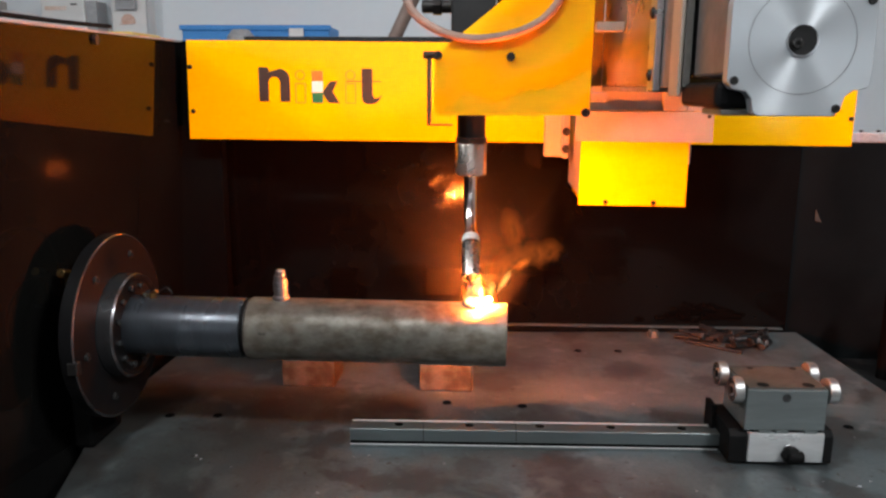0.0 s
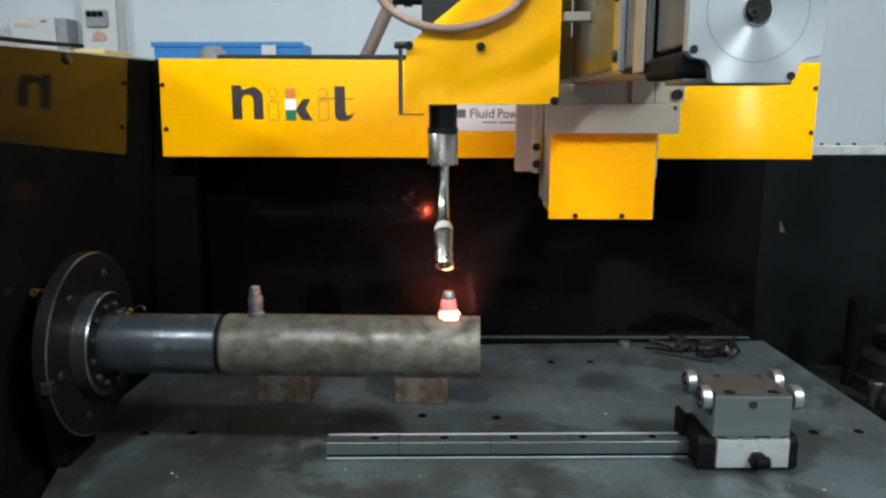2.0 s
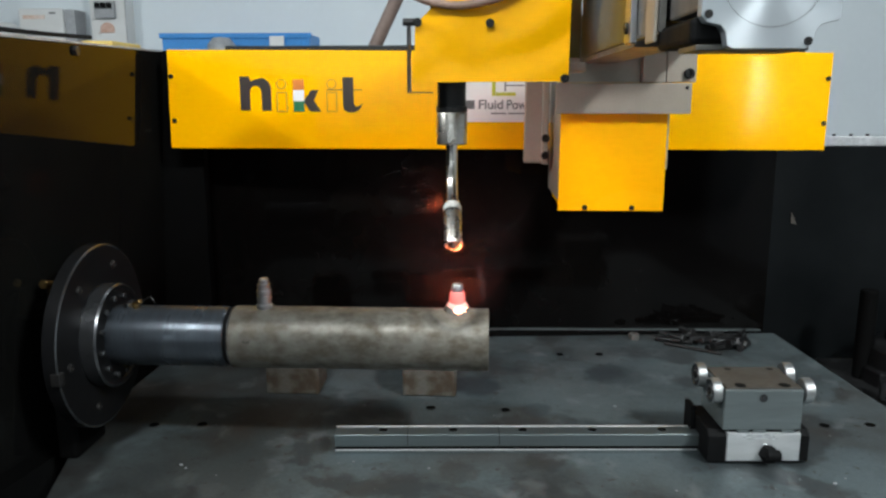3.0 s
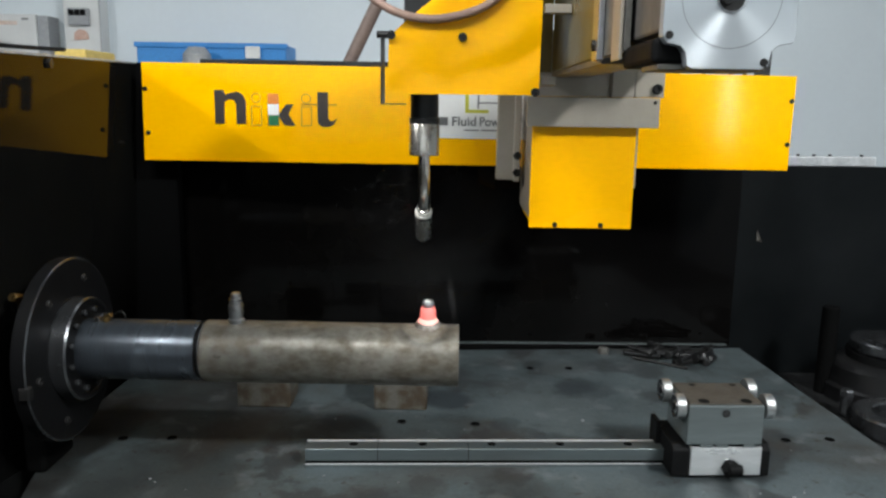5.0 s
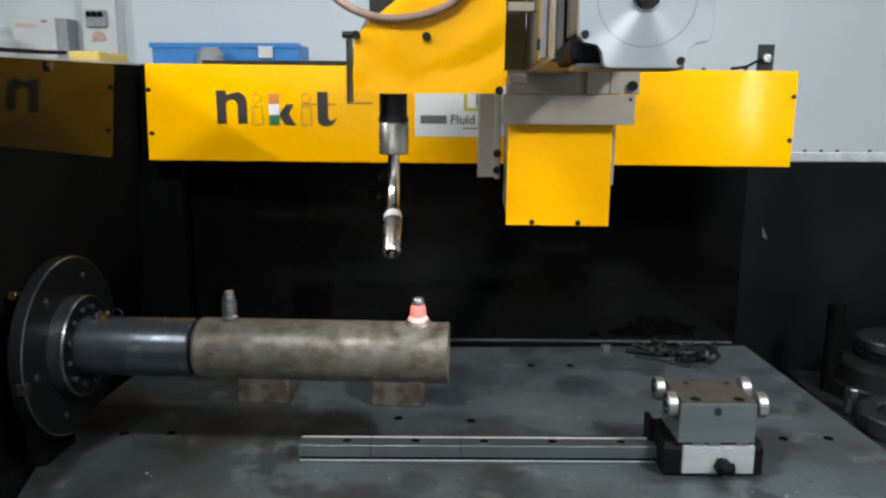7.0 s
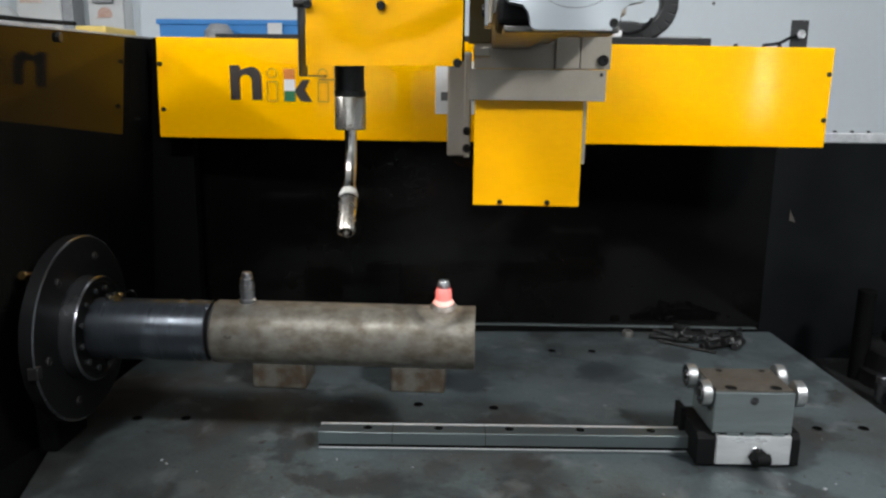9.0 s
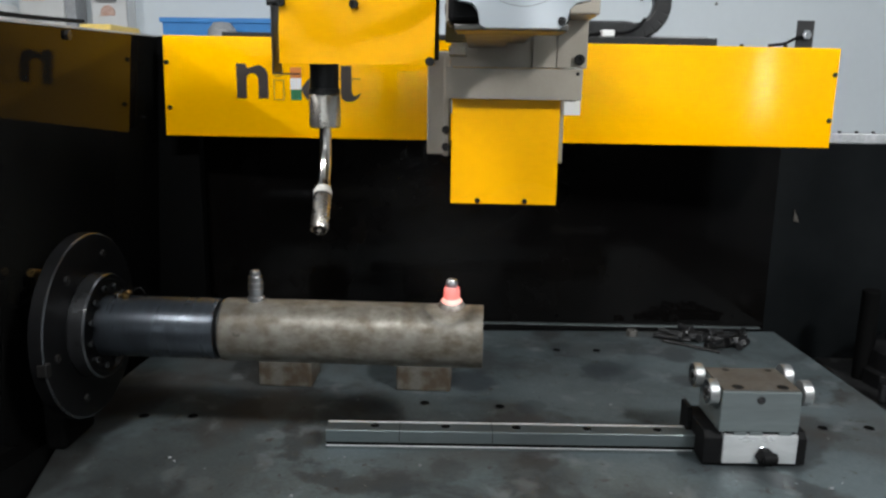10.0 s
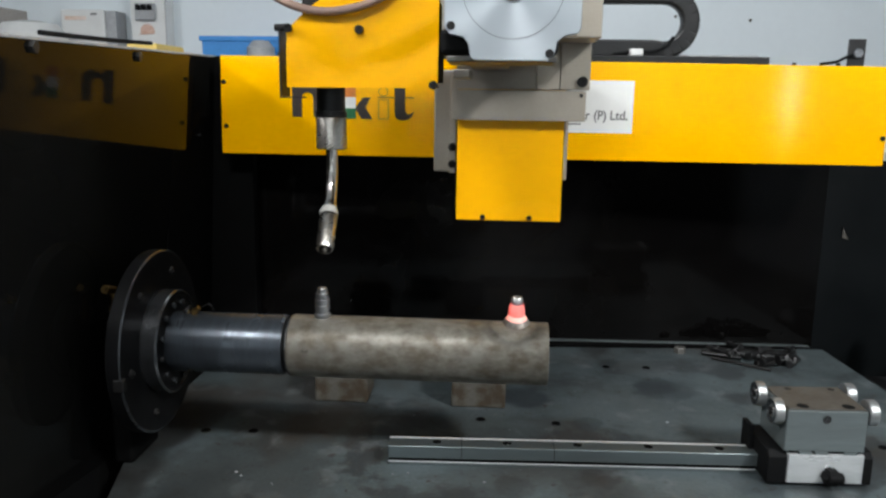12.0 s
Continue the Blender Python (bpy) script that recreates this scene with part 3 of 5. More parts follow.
def hexhead(at, axis, r, h):
    m = Matrix.Translation(at) @ Vector(axis).to_track_quat("Z", "Y").to_matrix().to_4x4()
    return lathe([(0, 0), (r, 0), (r, h * 0.85), (r * 0.88, h), (0, h)], m, 6)


def arc_outline(cx, cz, r, a0, a1, n=8):
    return [(cx + r * math.cos(radians(a0 + (a1 - a0) * k / n)), cz + r * math.sin(radians(a0 + (a1 - a0) * k / n))) for k in range(n + 1)]


# ---- the room ----
def setting(name, bm, mat, label):
    ob = new(name, mesh_of(name, bm, mat))
    return tagged(ob, label, kind="structure")


setting("floor", box(-3.6, 3.6, -5.1, 2.3, -0.95, -0.85), CONCRETE, "dark grey concrete workshop floor")
setting("ceiling", box(-3.6, 3.6, -5.1, 2.3, 1.92, 2.02), WALL, "white painted workshop ceiling")
setting("wall_north", box(-3.6, 3.6, 2.2, 2.3, -0.85, 1.92), WALL, "plain white painted workshop wall")
# Unseen wall: white above for bounce, dark below to keep panel reflections black.
setting("wall_south", box(-3.6, 3.6, -5.1, -5.0, 0.35, 1.92), WALL, "unseen white upper wall, added as a bounce for the rear fill")
setting("wall_south_dark", box(-3.6, 3.6, -5.1, -5.0, -0.85, 0.35), DARK_WALL, "unseen dark lower wall, added to keep the panels' reflections dark")
setting("wall_west", box(-3.6, -3.5, -5.0, 2.2, -0.85, 1.92), WALL, "plain white painted workshop wall")
setting("wall_east", box(3.5, 3.6, -5.0, 2.2, -0.85, 1.92), WALL, "plain white painted workshop wall")

# ---- the bench and its black enclosure, turned a little against the gantry ----
BENCH = pose(0.2, 0.6, 0, 0, 0, 4.8)


def on_bench(bm):
    bm.transform(BENCH)
    return bm


def at_bench(u, v, z):
    return BENCH @ Vector((u, v, z))


bench = thing("welding_bench", tuple(at_bench(0, -0.45, -0.85)), "worn grey steel welding bench with bolt holes and stains", "bench", turn=4.8)
def slab(outline, z0, z1, bevel):
    """A plate from an (x, y) outline."""
    return prism([(x, -y) for x, y in outline], z0, z1, bevel, Matrix(((1, 0, 0, 0), (0, 0, -1, 0), (0, 1, 0, 0), (0, 0, 0, 1))))


corners = [tuple(at_bench(0.685, -0.95, 0))[:2], tuple(at_bench(0.685, -0.025, 0))[:2], tuple(at_bench(-0.62, -0.025, 0))[:2], (-0.425, 0.08), (-0.31, -0.35)]
part("tabletop", slab(corners, -0.03, 0.0, 0.002), TABLE, bench, "stained grey steel plate")
for u in (-0.5, 0.62):
    for v in (-0.88, -0.1):
        part("leg", on_bench(box(u - 0.03, u + 0.03, v - 0.03, v + 0.03, -0.85, -0.0305, 0.003)), OXIDE, bench)
HOLES = [(0.134, 0.174), (0.262, 0.170), (0.78, 0.130), (0.856, 0.136), (-0.314, 0.084), (-0.236, 0.09), (0.385, 0.463), (0.467, 0.467)]
for x, y in HOLES:
    m = Matrix.Translation((x, y, 0))
    part("bolt_hole", lathe([(0.0075, 0.0006), (0.0085, 0.0007), (0.0092, 0.0002), (0.0075, 0.0001)], m, 16, True), DARK_STEEL, bench)
    part("hole_bottom", lathe([(0.0077, 0.0003), (0, 0.0003)], m, 16), MATT_BLACK, bench)
lip = thing("edge_strip", tuple(at_bench(0.02, -0.012, 0)), "thin angle strip along the bench's back edge", "strip", turn=4.8)
# Black leg stands in for the dark gap behind the bench's edge.
part("upright", on_bench(prism([(-0.62, 0.0), (0.66, 0.0), (0.66, 0.0035), (0.10, 0.0125), (-0.62, 0.0150)], -0.0225, -0.0195, 0.0006)), MATT_BLACK, lip, "black leg standing in for the dark gap")
part("flange", on_bench(prism([(-0.62, 0.0125), (0.10, 0.0100), (0.66, 0.0008), (0.66, 0.0035), (0.10, 0.0128), (-0.62, 0.0153)], -0.0192, -0.003, 0.0006)), BLOCK, lip, "worn grey flange")

back = thing("back_panel", tuple(at_bench(0, 0.006, -0.3)), "glossy black sheet panel behind the bench", "panel", turn=4.8)
part("sheet", on_bench(box(-0.66, 0.672, 0, 0.012, -0.3, 0.427, 0.001, pose(0, 0, 0, -0.5))), BLACK_BACK, back)
for u in (-0.6, -0.2, 0.2, 0.6):
    part("rivet", screw(at_bench(u, 0.0005, 0.028), (0, -1, 0), 0.004, 0.0025, False), MATT_BLACK, back)
side_back = thing("side_back_panel", tuple(at_bench(1.1, 0.02, -0.3)), "dull blue-black sheet panel with a grey taped top edge", "panel", turn=4.8)
part("sheet", on_bench(box(0.675, 1.9, 0.012, 0.022, -0.85, 0.417, 0.001)), BLACK_SIDE, side_back)
part("edge_tape", on_bench(box(0.66, 0.985, 0.008, 0.026, 0.4175, 0.440, 0.003)), FOIL, side_back, "crumpled grey edge tape")
for u in (0.70, 0.745, 0.80, 0.838, 0.875, 0.95):
    part("rivet", screw(at_bench(u, 0.012, 0.4405), (0, 0, 1), 0.004, 0.004, False), OXIDE, side_back)
part("triangle_mark", on_bench(prism([(0.7195, 0.246), (0.7335, 0.242), (0.7190, 0.272)], 0.0095, 0.0115)), RUST_TOP, side_back, "faded triangular sticker")

# left panel, leaning inward at the top
NL = Vector((0.99617, 0.06873, -0.05419)).normalized()
AL = Vector((-NL.y, NL.x, 0)).normalized()
UL = NL.cross(AL)
LEFT = Matrix(((AL.x, -NL.x, UL.x, -0.4262), (AL.y, -NL.y, UL.y, 0), (AL.z, -NL.z, UL.z, 0), (0, 0, 0, 1)))
left = thing("left_panel", (-0.43, 0, -0.3), "glossy black leaning sheet panel that mirrors the yellow beam", "panel")
part("sheet", prism([(-0.75, -0.3), (0.575, -0.3), (0.575, 0.616), (-0.75, 0.588)], 0, 0.010, 0.0008, LEFT), BLACK_GLOSS, left)
part("top_trim", prism([(-0.75, 0.5885), (0.575, 0.6165), (0.575, 0.6195), (-0.75, 0.5915)], -0.001, 0.022, 0, LEFT), FOIL, left, "pale worn top trim")
for a, z in ((-0.2, 0.597), (0.105, 0.601)):
    p = LEFT @ Vector((a, 0, z - 0.005))
    part("panel_bolt", hexhead(p - NL * 0.0005, NL, 0.0085, 0.006), OXIDE, left, "black hexagon bolt")
post = whole("corner_post", box(-0.475, -0.355, 0.50, 0.53, -0.3, 0.6165, 0.003), MATT_BLACK, "black steel post in the back corner", "post")
part("plate", box(-0.412, -0.402, 0.497, 0.4995, 0.452, 0.456), GREY, post)
whole("cable_on_panel", hose([(-0.392, -0.16, 0.6095), (-0.4, -0.06, 0.612), (-0.408, 0.03, 0.6145), (-0.412, 0.12, 0.6175), (-0.417, 0.19, 0.6205)], 0.0033), RUBBER,
      "short black cable lying along the panel's top edge", "cable")

# ---- the yellow gantry beam ----
beam = thing("gantry_beam", (0.244, 0.49, 0.427), "long yellow enamelled gantry beam with a printed logo", "beam")
part("front_cover", prism([(-0.397, 0.4252), (0.8735, 0.425), (0.8745, 0.6065), (-0.3935, 0.615)], 0.442, 0.4445, 0.0008), YELLOW_BEAM, beam, "yellow sheet front cover")
part("body", box(-0.390, 0.870, 0.445, 0.54, 0.431, 0.6035, 0.002), OXIDE, beam, "dark steel beam body")
part("cable_tray", box(-0.285, 0.655, 0.46, 0.535, 0.604, 0.623, 0.002), BLACK, beam, "black cable tray")
part("tray_edge", box(0.36, 0.655, 0.525, 0.534, 0.6235, 0.629, 0.001), GREY, beam)
for x, z in ((-0.3885, 0.5642), (-0.3865, 0.4790), (0.8685, 0.5590), (0.8675, 0.4758)):
    part("screw", screw((x, 0.4418, z), (0, -1, 0), 0.0045, 0.003), OXIDE, beam, "black cap screw")
for x in (0.70, 0.78):
    part("top_screw", screw((x, 0.46, 0.6040), (0, 0, 1), 0.004, 0.009), OXIDE, beam)
ground_tab = thing("cable_tab", (0.84, 0.53, 0.61), "black upright cable tab with a bright bolt", "bracket")
part("plate", box(0.824, 0.857, 0.528, 0.532, 0.6037, 0.662, 0.0015), BLACK, ground_tab)
part("bolt", hexhead((0.841, 0.5278, 0.635), (0, -1, 0), 0.010, 0.008), CHROME, ground_tab, "bright hexagon bolt")
part("cable", hose([(0.834, 0.524, 0.632), (0.82, 0.52, 0.628), (0.80, 0.52, 0.618), (0.77, 0.52, 0.6135)], 0.003), RUBBER, ground_tab)

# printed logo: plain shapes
Y0, Y1 = 0.4408, 0.4418


def flat(name, outline, mat, parent=beam, y0=Y0, y1=Y1):
    return part(name, prism(outline, y0, y1), mat, parent)


def frame_of(x0, x1, z0, z1, w):
    return join(box(x0, x1, Y0, Y1, z0, z0 + w), box(x0, x1, Y0, Y1, z1 - w, z1), box(x0, x0 + w, Y0, Y1, z0 + w, z1 - w), box(x1 - w, x1, Y0, Y1, z0 + w, z1 - w))


flat("logo_shape", [(-0.253, 0.499), (-0.234, 0.499), (-0.234, 0.535)] + arc_outline(-0.2225, 0.535, 0.0115, 180, 0, 8)
     + [(-0.211, 0.499), (-0.192, 0.499), (-0.192, 0.54)] + arc_outline(-0.214, 0.54, 0.022, 0, 80, 6) + [(-0.232, 0.555), (-0.235, 0.564), (-0.253, 0.564)], INK)
for x0 in (-0.1815, -0.0835):
    part("logo_frame", frame_of(x0, x0 + 0.0205, 0.4965, 0.5345, 0.0015), OLIVE_INK, beam)
    part("logo_ring", lathe([(0.0080, 0), (0.0095, 0), (0.0095, 0.001), (0.0080, 0.001)], Matrix.Translation((x0 + 0.0100, Y1, 0.5495)) @ pose(0, 0, 0, 90), 28, True), OLIVE_INK, beam)
part("logo_line", box(-0.0835, -0.0520, Y0, Y1, 0.5375, 0.5392), INK, beam)
part("logo_line", box(-0.0305, -0.0140, Y0, Y1, 0.5375, 0.5392), INK, beam)
flat("logo_bar", [(-0.1485, 0.5385), (-0.1275, 0.5385), (-0.1275, 0.5580), (-0.1485, 0.5580)], SAFFRON)
flat("logo_bar", [(-0.1485, 0.5170), (-0.1275, 0.5170), (-0.1275, 0.5382), (-0.1485, 0.5382)], STICKER)
flat("logo_bar", [(-0.1485, 0.4970), (-0.1275, 0.4970), (-0.1275, 0.5167), (-0.1485, 0.5167)], GREEN)
flat("logo_shape", [(-0.1272, 0.5135), (-0.1165, 0.4975), (-0.0950, 0.4965), (-0.1085, 0.5190), (-0.0985, 0.5385), (-0.1130, 0.5380), (-0.1272, 0.5200)], INK)
flat("logo_shape", [(-0.0515, 0.5625), (-0.0308, 0.5625), (-0.0308, 0.5130), (-0.0270, 0.5068), (-0.0215, 0.5068), (-0.0125, 0.5125)]
     + arc_outline(-0.0335, 0.5150, 0.0195, -22, -90, 5) + [(-0.0430, 0.4960), (-0.0500, 0.5010), (-0.0515, 0.5100)], INK)
sticker = thing("maker_label", (0.268, 0.441, 0.478), "white maker's label with printed grey bars on the beam", "label")
part("sheet", box(0.142, 0.4045, 0.4408, 0.4416, 0.4775, 0.5755), STICKER, sticker)


def lettering(text, x0, x1, z, height, y, mat, parent):
    """A printed word, drawn out to its width, on a sheet that faces -y."""
    cu = bpy.data.curves.new("word", "FONT")
    cu.body, cu.size, cu.offset = text, 1.0, 0.018
    tmp = new("word", cu)
    me = bpy.data.meshes.new_from_object(tmp.evaluated_get(bpy.context.evaluated_depsgraph_get()))
    bpy.data.objects.remove(tmp)
    bm = bmesh.new()
    bm.from_mesh(me)
    bpy.data.meshes.remove(me)
    xs = [v.co.x for v in bm.verts]
    k = (x1 - x0) / (max(xs) - min(xs))
    bm.transform(Matrix.Translation((x0, y, z)) @ pose(0, 0, 0, 90) @ Matrix.Diagonal((k, height / 0.70, 1, 1)) @ Matrix.Translation((-min(xs), 0, 0)))
    return part("word", bm, mat, parent)


part("word_bar", box(0.1525, 0.2040, 0.4402, 0.4406, 0.5025, 0.5185), INK_GREY, sticker)
for text, x0, x1 in (("Fluid", 0.2120, 0.2590), ("Power", 0.2660, 0.3240), ("(P)", 0.3315, 0.3545), ("Ltd.", 0.3625, 0.3950)):
    lettering(text, x0, x1, 0.5025, 0.0172, 0.4404, INK_GREY, sticker)
for x0, x1 in ((0.2360, 0.2650), (0.2690, 0.3080)):
    part("small_bar", box(x0, x1, 0.4402, 0.4406, 0.4925, 0.4950), INK_GREY, sticker)
part("emblem", join(box(0.2370, 0.2440, 0.4402, 0.4406, 0.5270, 0.5620), box(0.2441, 0.2830, 0.4402, 0.4406, 0.5270, 0.5335)), LIME, sticker)
part("emblem", join(box(0.2610, 0.2640, 0.4402, 0.4406, 0.5360, 0.5620), box(0.2641, 0.3050, 0.4402, 0.4406, 0.5455, 0.5480)), INK_GREY, sticker)

# ---- workpiece: a flanged tube in the rotary chuck ----
AY, AZ = -0.012, 0.185
TURN_X = Matrix.Translation((0, AY, AZ)) @ pose(0, 0, 0, 0, 90, 0)
chuck = thing("rotary_chuck", (-0.35, AY, 0), "dark steel rotary chuck plate with a bolted hub", "chuck")
part("housing", join(box(-0.405, -0.375, AY - 0.03, AY + 0.06, 0.0, 0.22, 0.006), rod((-0.3755, AY, AZ), (-0.352, AY, AZ), 0.06, 40)), MATT_BLACK, chuck, "black headstock housing")
part("face_plate", lathe([(0, -0.352), (0.1322, -0.352), (0.133, -0.3512), (0.133, -0.3345), (0.0, -0.3345)], TURN_X, 96), CHUCK_FACE, chuck, "large dark turned face plate")
# Brighter steel paints in the highlight along the chamfer.
part("front_chamfer", lathe([(0.1331, -0.3347), (0.1331, -0.3338), (0.1312, -0.3325), (0.1300, -0.3325)], TURN_X, 96), HUB, chuck, "chamfer in brighter steel to carry its highlight")
part("plate_face", lathe([(0.1299, -0.3325), (0.0762, -0.3325), (0.0762, -0.3343)], TURN_X, 96), CHUCK_FACE, chuck, "dark turned face")
# Hub rim bright and face dark by material, as light and shade fall there.
part("hub", lathe([(0.0755, -0.3335), (0.0755, -0.312), (0.0738, -0.3095), (0.0724, -0.3095)], TURN_X, 72), HUB, chuck, "turned hub flange with a bright rim")
part("hub_face", lathe([(0.0723, -0.3095), (0.0680, -0.3098), (0.066, -0.3125), (0.044, -0.3125)], TURN_X, 72), CHUCK_FACE, chuck, "hub face darkened for its shade")
for k in range(12):
    a = radians(30 * k + 10)
    part("hub_screw", screw((-0.3125, AY + 0.057 * math.cos(a), AZ + 0.057 * math.sin(a)), (1, 0, 0), 0.0045, 0.006), HUB, chuck)
for k in range(6):
    a = radians(60 * k - 52)
    part("plate_screw", screw((-0.3322, AY + 0.104 * math.cos(a), AZ + 0.104 * math.sin(a)), (1, 0, 0), 0.006, 0.004), OXIDE, chuck)
part("set_block", box(-0.343, -0.329, AY - 0.134, AY - 0.122, AZ - 0.03, AZ - 0.012, 0.002), OXIDE, chuck)
part("brass_fitting", join(rod((-0.39, -0.035, 0.2205), (-0.39, -0.035, 0.265), 0.008), rod((-0.39, -0.035, 0.264), (-0.39, -0.06, 0.272), 0.006)), BRASS, chuck, "small brass elbow fitting")

work = thing("cylinder_tube", (-0.03, AY, AZ - 0.045), "scaled grey-brown steel cylinder tube clamped in the chuck", "tube")
part("clamped_end", lathe([(0.036, -0.3265), (0.0435, -0.3265), (0.0435, -0.1490), (0.042, -0.1462), (0.036, -0.1462)], TURN_X, 72, True), TUBE_BLUE, work, "blue-grey turned steel end")
part("joint_lip", lathe([(0.0412, -0.1386), (0.0438, -0.1388), (0.0438, -0.1394), (0.0412, -0.1396)], TURN_X, 72), CHROME, work, "bright turned lip")
part("joint", lathe([(0.0400, -0.1460), (0.0400, -0.1388)], TURN_X, 72), RUBBER, work, "dark recessed joint")
part("tube", lathe([(0.036, -0.1385), (0.043, -0.1385), (0.0447, -0.1362), (0.0447, 0.2275), (0.0437, 0.2285), (0.036, 0.2285)], TURN_X, 96, True), TUBE, work, "scaled grey-brown steel tube")
# Unseen disc, added to stop light of the sunk fire leaving the tube.
part("light_plug", lathe([(0.0362, 0.218), (0, 0.218)], TURN_X, 48), DARK_STEEL, work, "unseen plug added to hold the sunk fire's light in the tube")
part("oil_plug", join(hexhead((-0.281, AY - 0.004, AZ + 0.042), (0.1, -0.2, 1), 0.0055, 0.008), rod((-0.281, AY - 0.005, AZ + 0.048), (-0.273, AY - 0.007, AZ + 0.053), 0.0035)), BRASS, work, "small brass plug")
part("oil_plug", hexhead((-0.292, AY - 0.006, AZ + 0.042), (0, -0.2, 1), 0.005, 0.008), CHROME, work)
part("wire", hose([(-0.272, AY, AZ + 0.052), (-0.262, AY, AZ + 0.057), (-0.256, AY, AZ + 0.052), (-0.254, AY, AZ + 0.043)], 0.0008, 6, 20), OXIDE, work)


def port(x, hot):
    up = Matrix.Translation((x, AY, AZ + 0.0435))
    if not hot:
        part("port", lathe([(0.012, 0), (0.012, 0.005), (0.0095, 0.007), (0.0095, 0.012), (0.0105, 0.0125), (0.0105, 0.018), (0.0090, 0.0185), (0.0090, 0.0205), (0.0105, 0.021), (0.0105, 0.0265), (0.0092, 0.0270), (0.0092, 0.0330), (0.0095, 0.0355), (0.007, 0.036), (0.007, 0.042), (0.0055, 0.0438), (0, 0.0438)], up, 32), STEEL, work, "threaded steel port with a cap")
    else:
        p = part("port", lathe([(0.0105, 0.004), (0.0105, 0.024), (0.0086, 0.0255), (0.0080, 0.030), (0.0086, 0.031), (0.0082, 0.036), (0.0068, 0.0385), (0.005, 0.0385), (0.005, 0.034), (0, 0.034)], up, 32), STEEL, work, "steel port, hot from welding")
        part("hot_band", lathe([(0.0114, 0.006), (0.0113, 0.020), (0.0107, 0.0255), (0.0095, 0.0285)], up, 32), PORT_HOT, p, "red-hot band")
        outer = ((0.0195, -0.003), (0.0188, 0.0008), (0.0165, 0.0036), (0.0150, 0.0050))
        inner = ((0.0150, 0.0050), (0.0138, 0.0072), (0.0122, 0.0095), (0.0105, 0.0105))
        for name, rows, mat, label in (("weld_bead", outer, BEAD_COLD, "dull grey foot of the fresh weld"), ("hot_bead", inner, BEAD_HOT, "pink glowing weld bead")):
            bm = bmesh.new()
            n = 48
            rings = []
            for r, h in rows:
                ring = []
                for k in range(n):
                    a = 2 * math.pi * k / n
                    rr = r * (1 + 0.045 * noise.noise(Vector((math.cos(a) * 4, math.sin(a) * 4, h * 200))))
                    drop = AZ + math.sqrt(0.0447 ** 2 - (rr * math.sin(a)) ** 2) - (AZ + 0.0435)
                    ring.append(bm.verts.new((rr * math.cos(a), rr * math.sin(a), h + min(drop, 0.001) + 0.0012)))
                rings.append(ring)
            for a, b in zip(rings, rings[1:]):
                for k in range(n):
                    bm.faces.new((a[k], a[(k + 1) % n], b[(k + 1) % n], b[k]))
            for f in bm.faces:
                f.smooth = True
            bm.transform(up)
            part(name, bm, mat, work, label)


port(-0.094, False)
port(0.1835, True)

# ---- linear rail and its carriage block on the bench: u runs along the rail, v across it ----
RAILM = pose(-0.001, 0.0140, 0, 0, 0, 2.75)


def on_rail(bm):
    bm.transform(RAILM)
    return bm


rail = thing("linear_rail", tuple(RAILM @ Vector((0.28, 0, 0))), "ground steel linear guide rail with counterbored holes lying on the bench", "rail", turn=2.75)
prof = [(-0.018, 0), (0.018, 0), (0.018, 0.0045), (0.0140, 0.0055), (0.0140, 0.0095), (0.0165, 0.0105), (0.0165, 0.0285), (0.0155, 0.0295),
        (-0.0155, 0.0295), (-0.0165, 0.0285), (-0.0165, 0.0105), (-0.0140, 0.0095), (-0.0140, 0.0055), (-0.018, 0.0045)]
part("bar", on_rail(prism(prof, -0.640, 0.0, 0.0005, pose(0, 0, 0, 0, 0, 90))), RAIL, rail)
# Black strip put into the recess in place of its shade.
part("groove", on_rail(box(0.0005, 0.61, -0.0147, -0.0141, 0.0058, 0.0096)), MATT_BLACK, rail, "black strip laid in the groove for its shade")
# Two pale strips paint in the highlights along the rail's edges.
part("top_highlight", on_rail(box(0.0005, 0.545, 0.0105, 0.0153, 0.0296, 0.0299)), PALE_STEEL, rail, "pale strip drawn in for the highlight along the rail's top")
part("lip_highlight", on_rail(box(0.0005, 0.545, -0.0179, -0.0152, 0.0047, 0.0053)), PALE_STEEL, rail, "pale strip drawn in for the highlight on the lower lip")
for u in (0.109, 0.247):
    part("joint_mark", on_rail(box(u, u + 0.0010, -0.0171, 0.016, 0.012, 0.0301)), OXIDE, rail)
for k in range(6):
    part("bore", on_rail(lathe([(0.0068, 0.02985), (0, 0.02985)], Matrix.Translation((0.072 + 0.106 * k, 0, 0)), 20)), MATT_BLACK, rail)
    part("bore_rim", on_rail(lathe([(0.0068, 0.0299), (0.0076, 0.0301), (0.0080, 0.0297)], Matrix.Translation((0.072 + 0.106 * k, 0, 0)), 20)), RAIL, rail)

car = thing("guide_carriage", tuple(RAILM @ Vector((0.627, 0, 0.0045))), "steel guide carriage with black end caps and a browned clamp block", "carriage", turn=2.75)
part("body", on_rail(box(0.5745, 0.6805, -0.0575, 0.050, 0.0065, 0.0500, 0.0012)), GROUND, car, "bright ground steel body")
for u0, u1 in ((0.5475, 0.5740), (0.6810, 0.6950)):
    part("end_cap", on_rail(prism([(-0.0545, 0.004), (0.047, 0.004), (0.047, 0.046), (0.041, 0.052), (-0.0465, 0.052), (-0.0545, 0.044)], -u1, -u0, 0.0012, pose(0, 0, 0, 0, 0, 90))), RUBBER, car, "black end cap")
part("wiper", on_rail(box(0.5395, 0.5470, 0.002, 0.034, 0.020, 0.066, 0.001)), RUBBER, car)
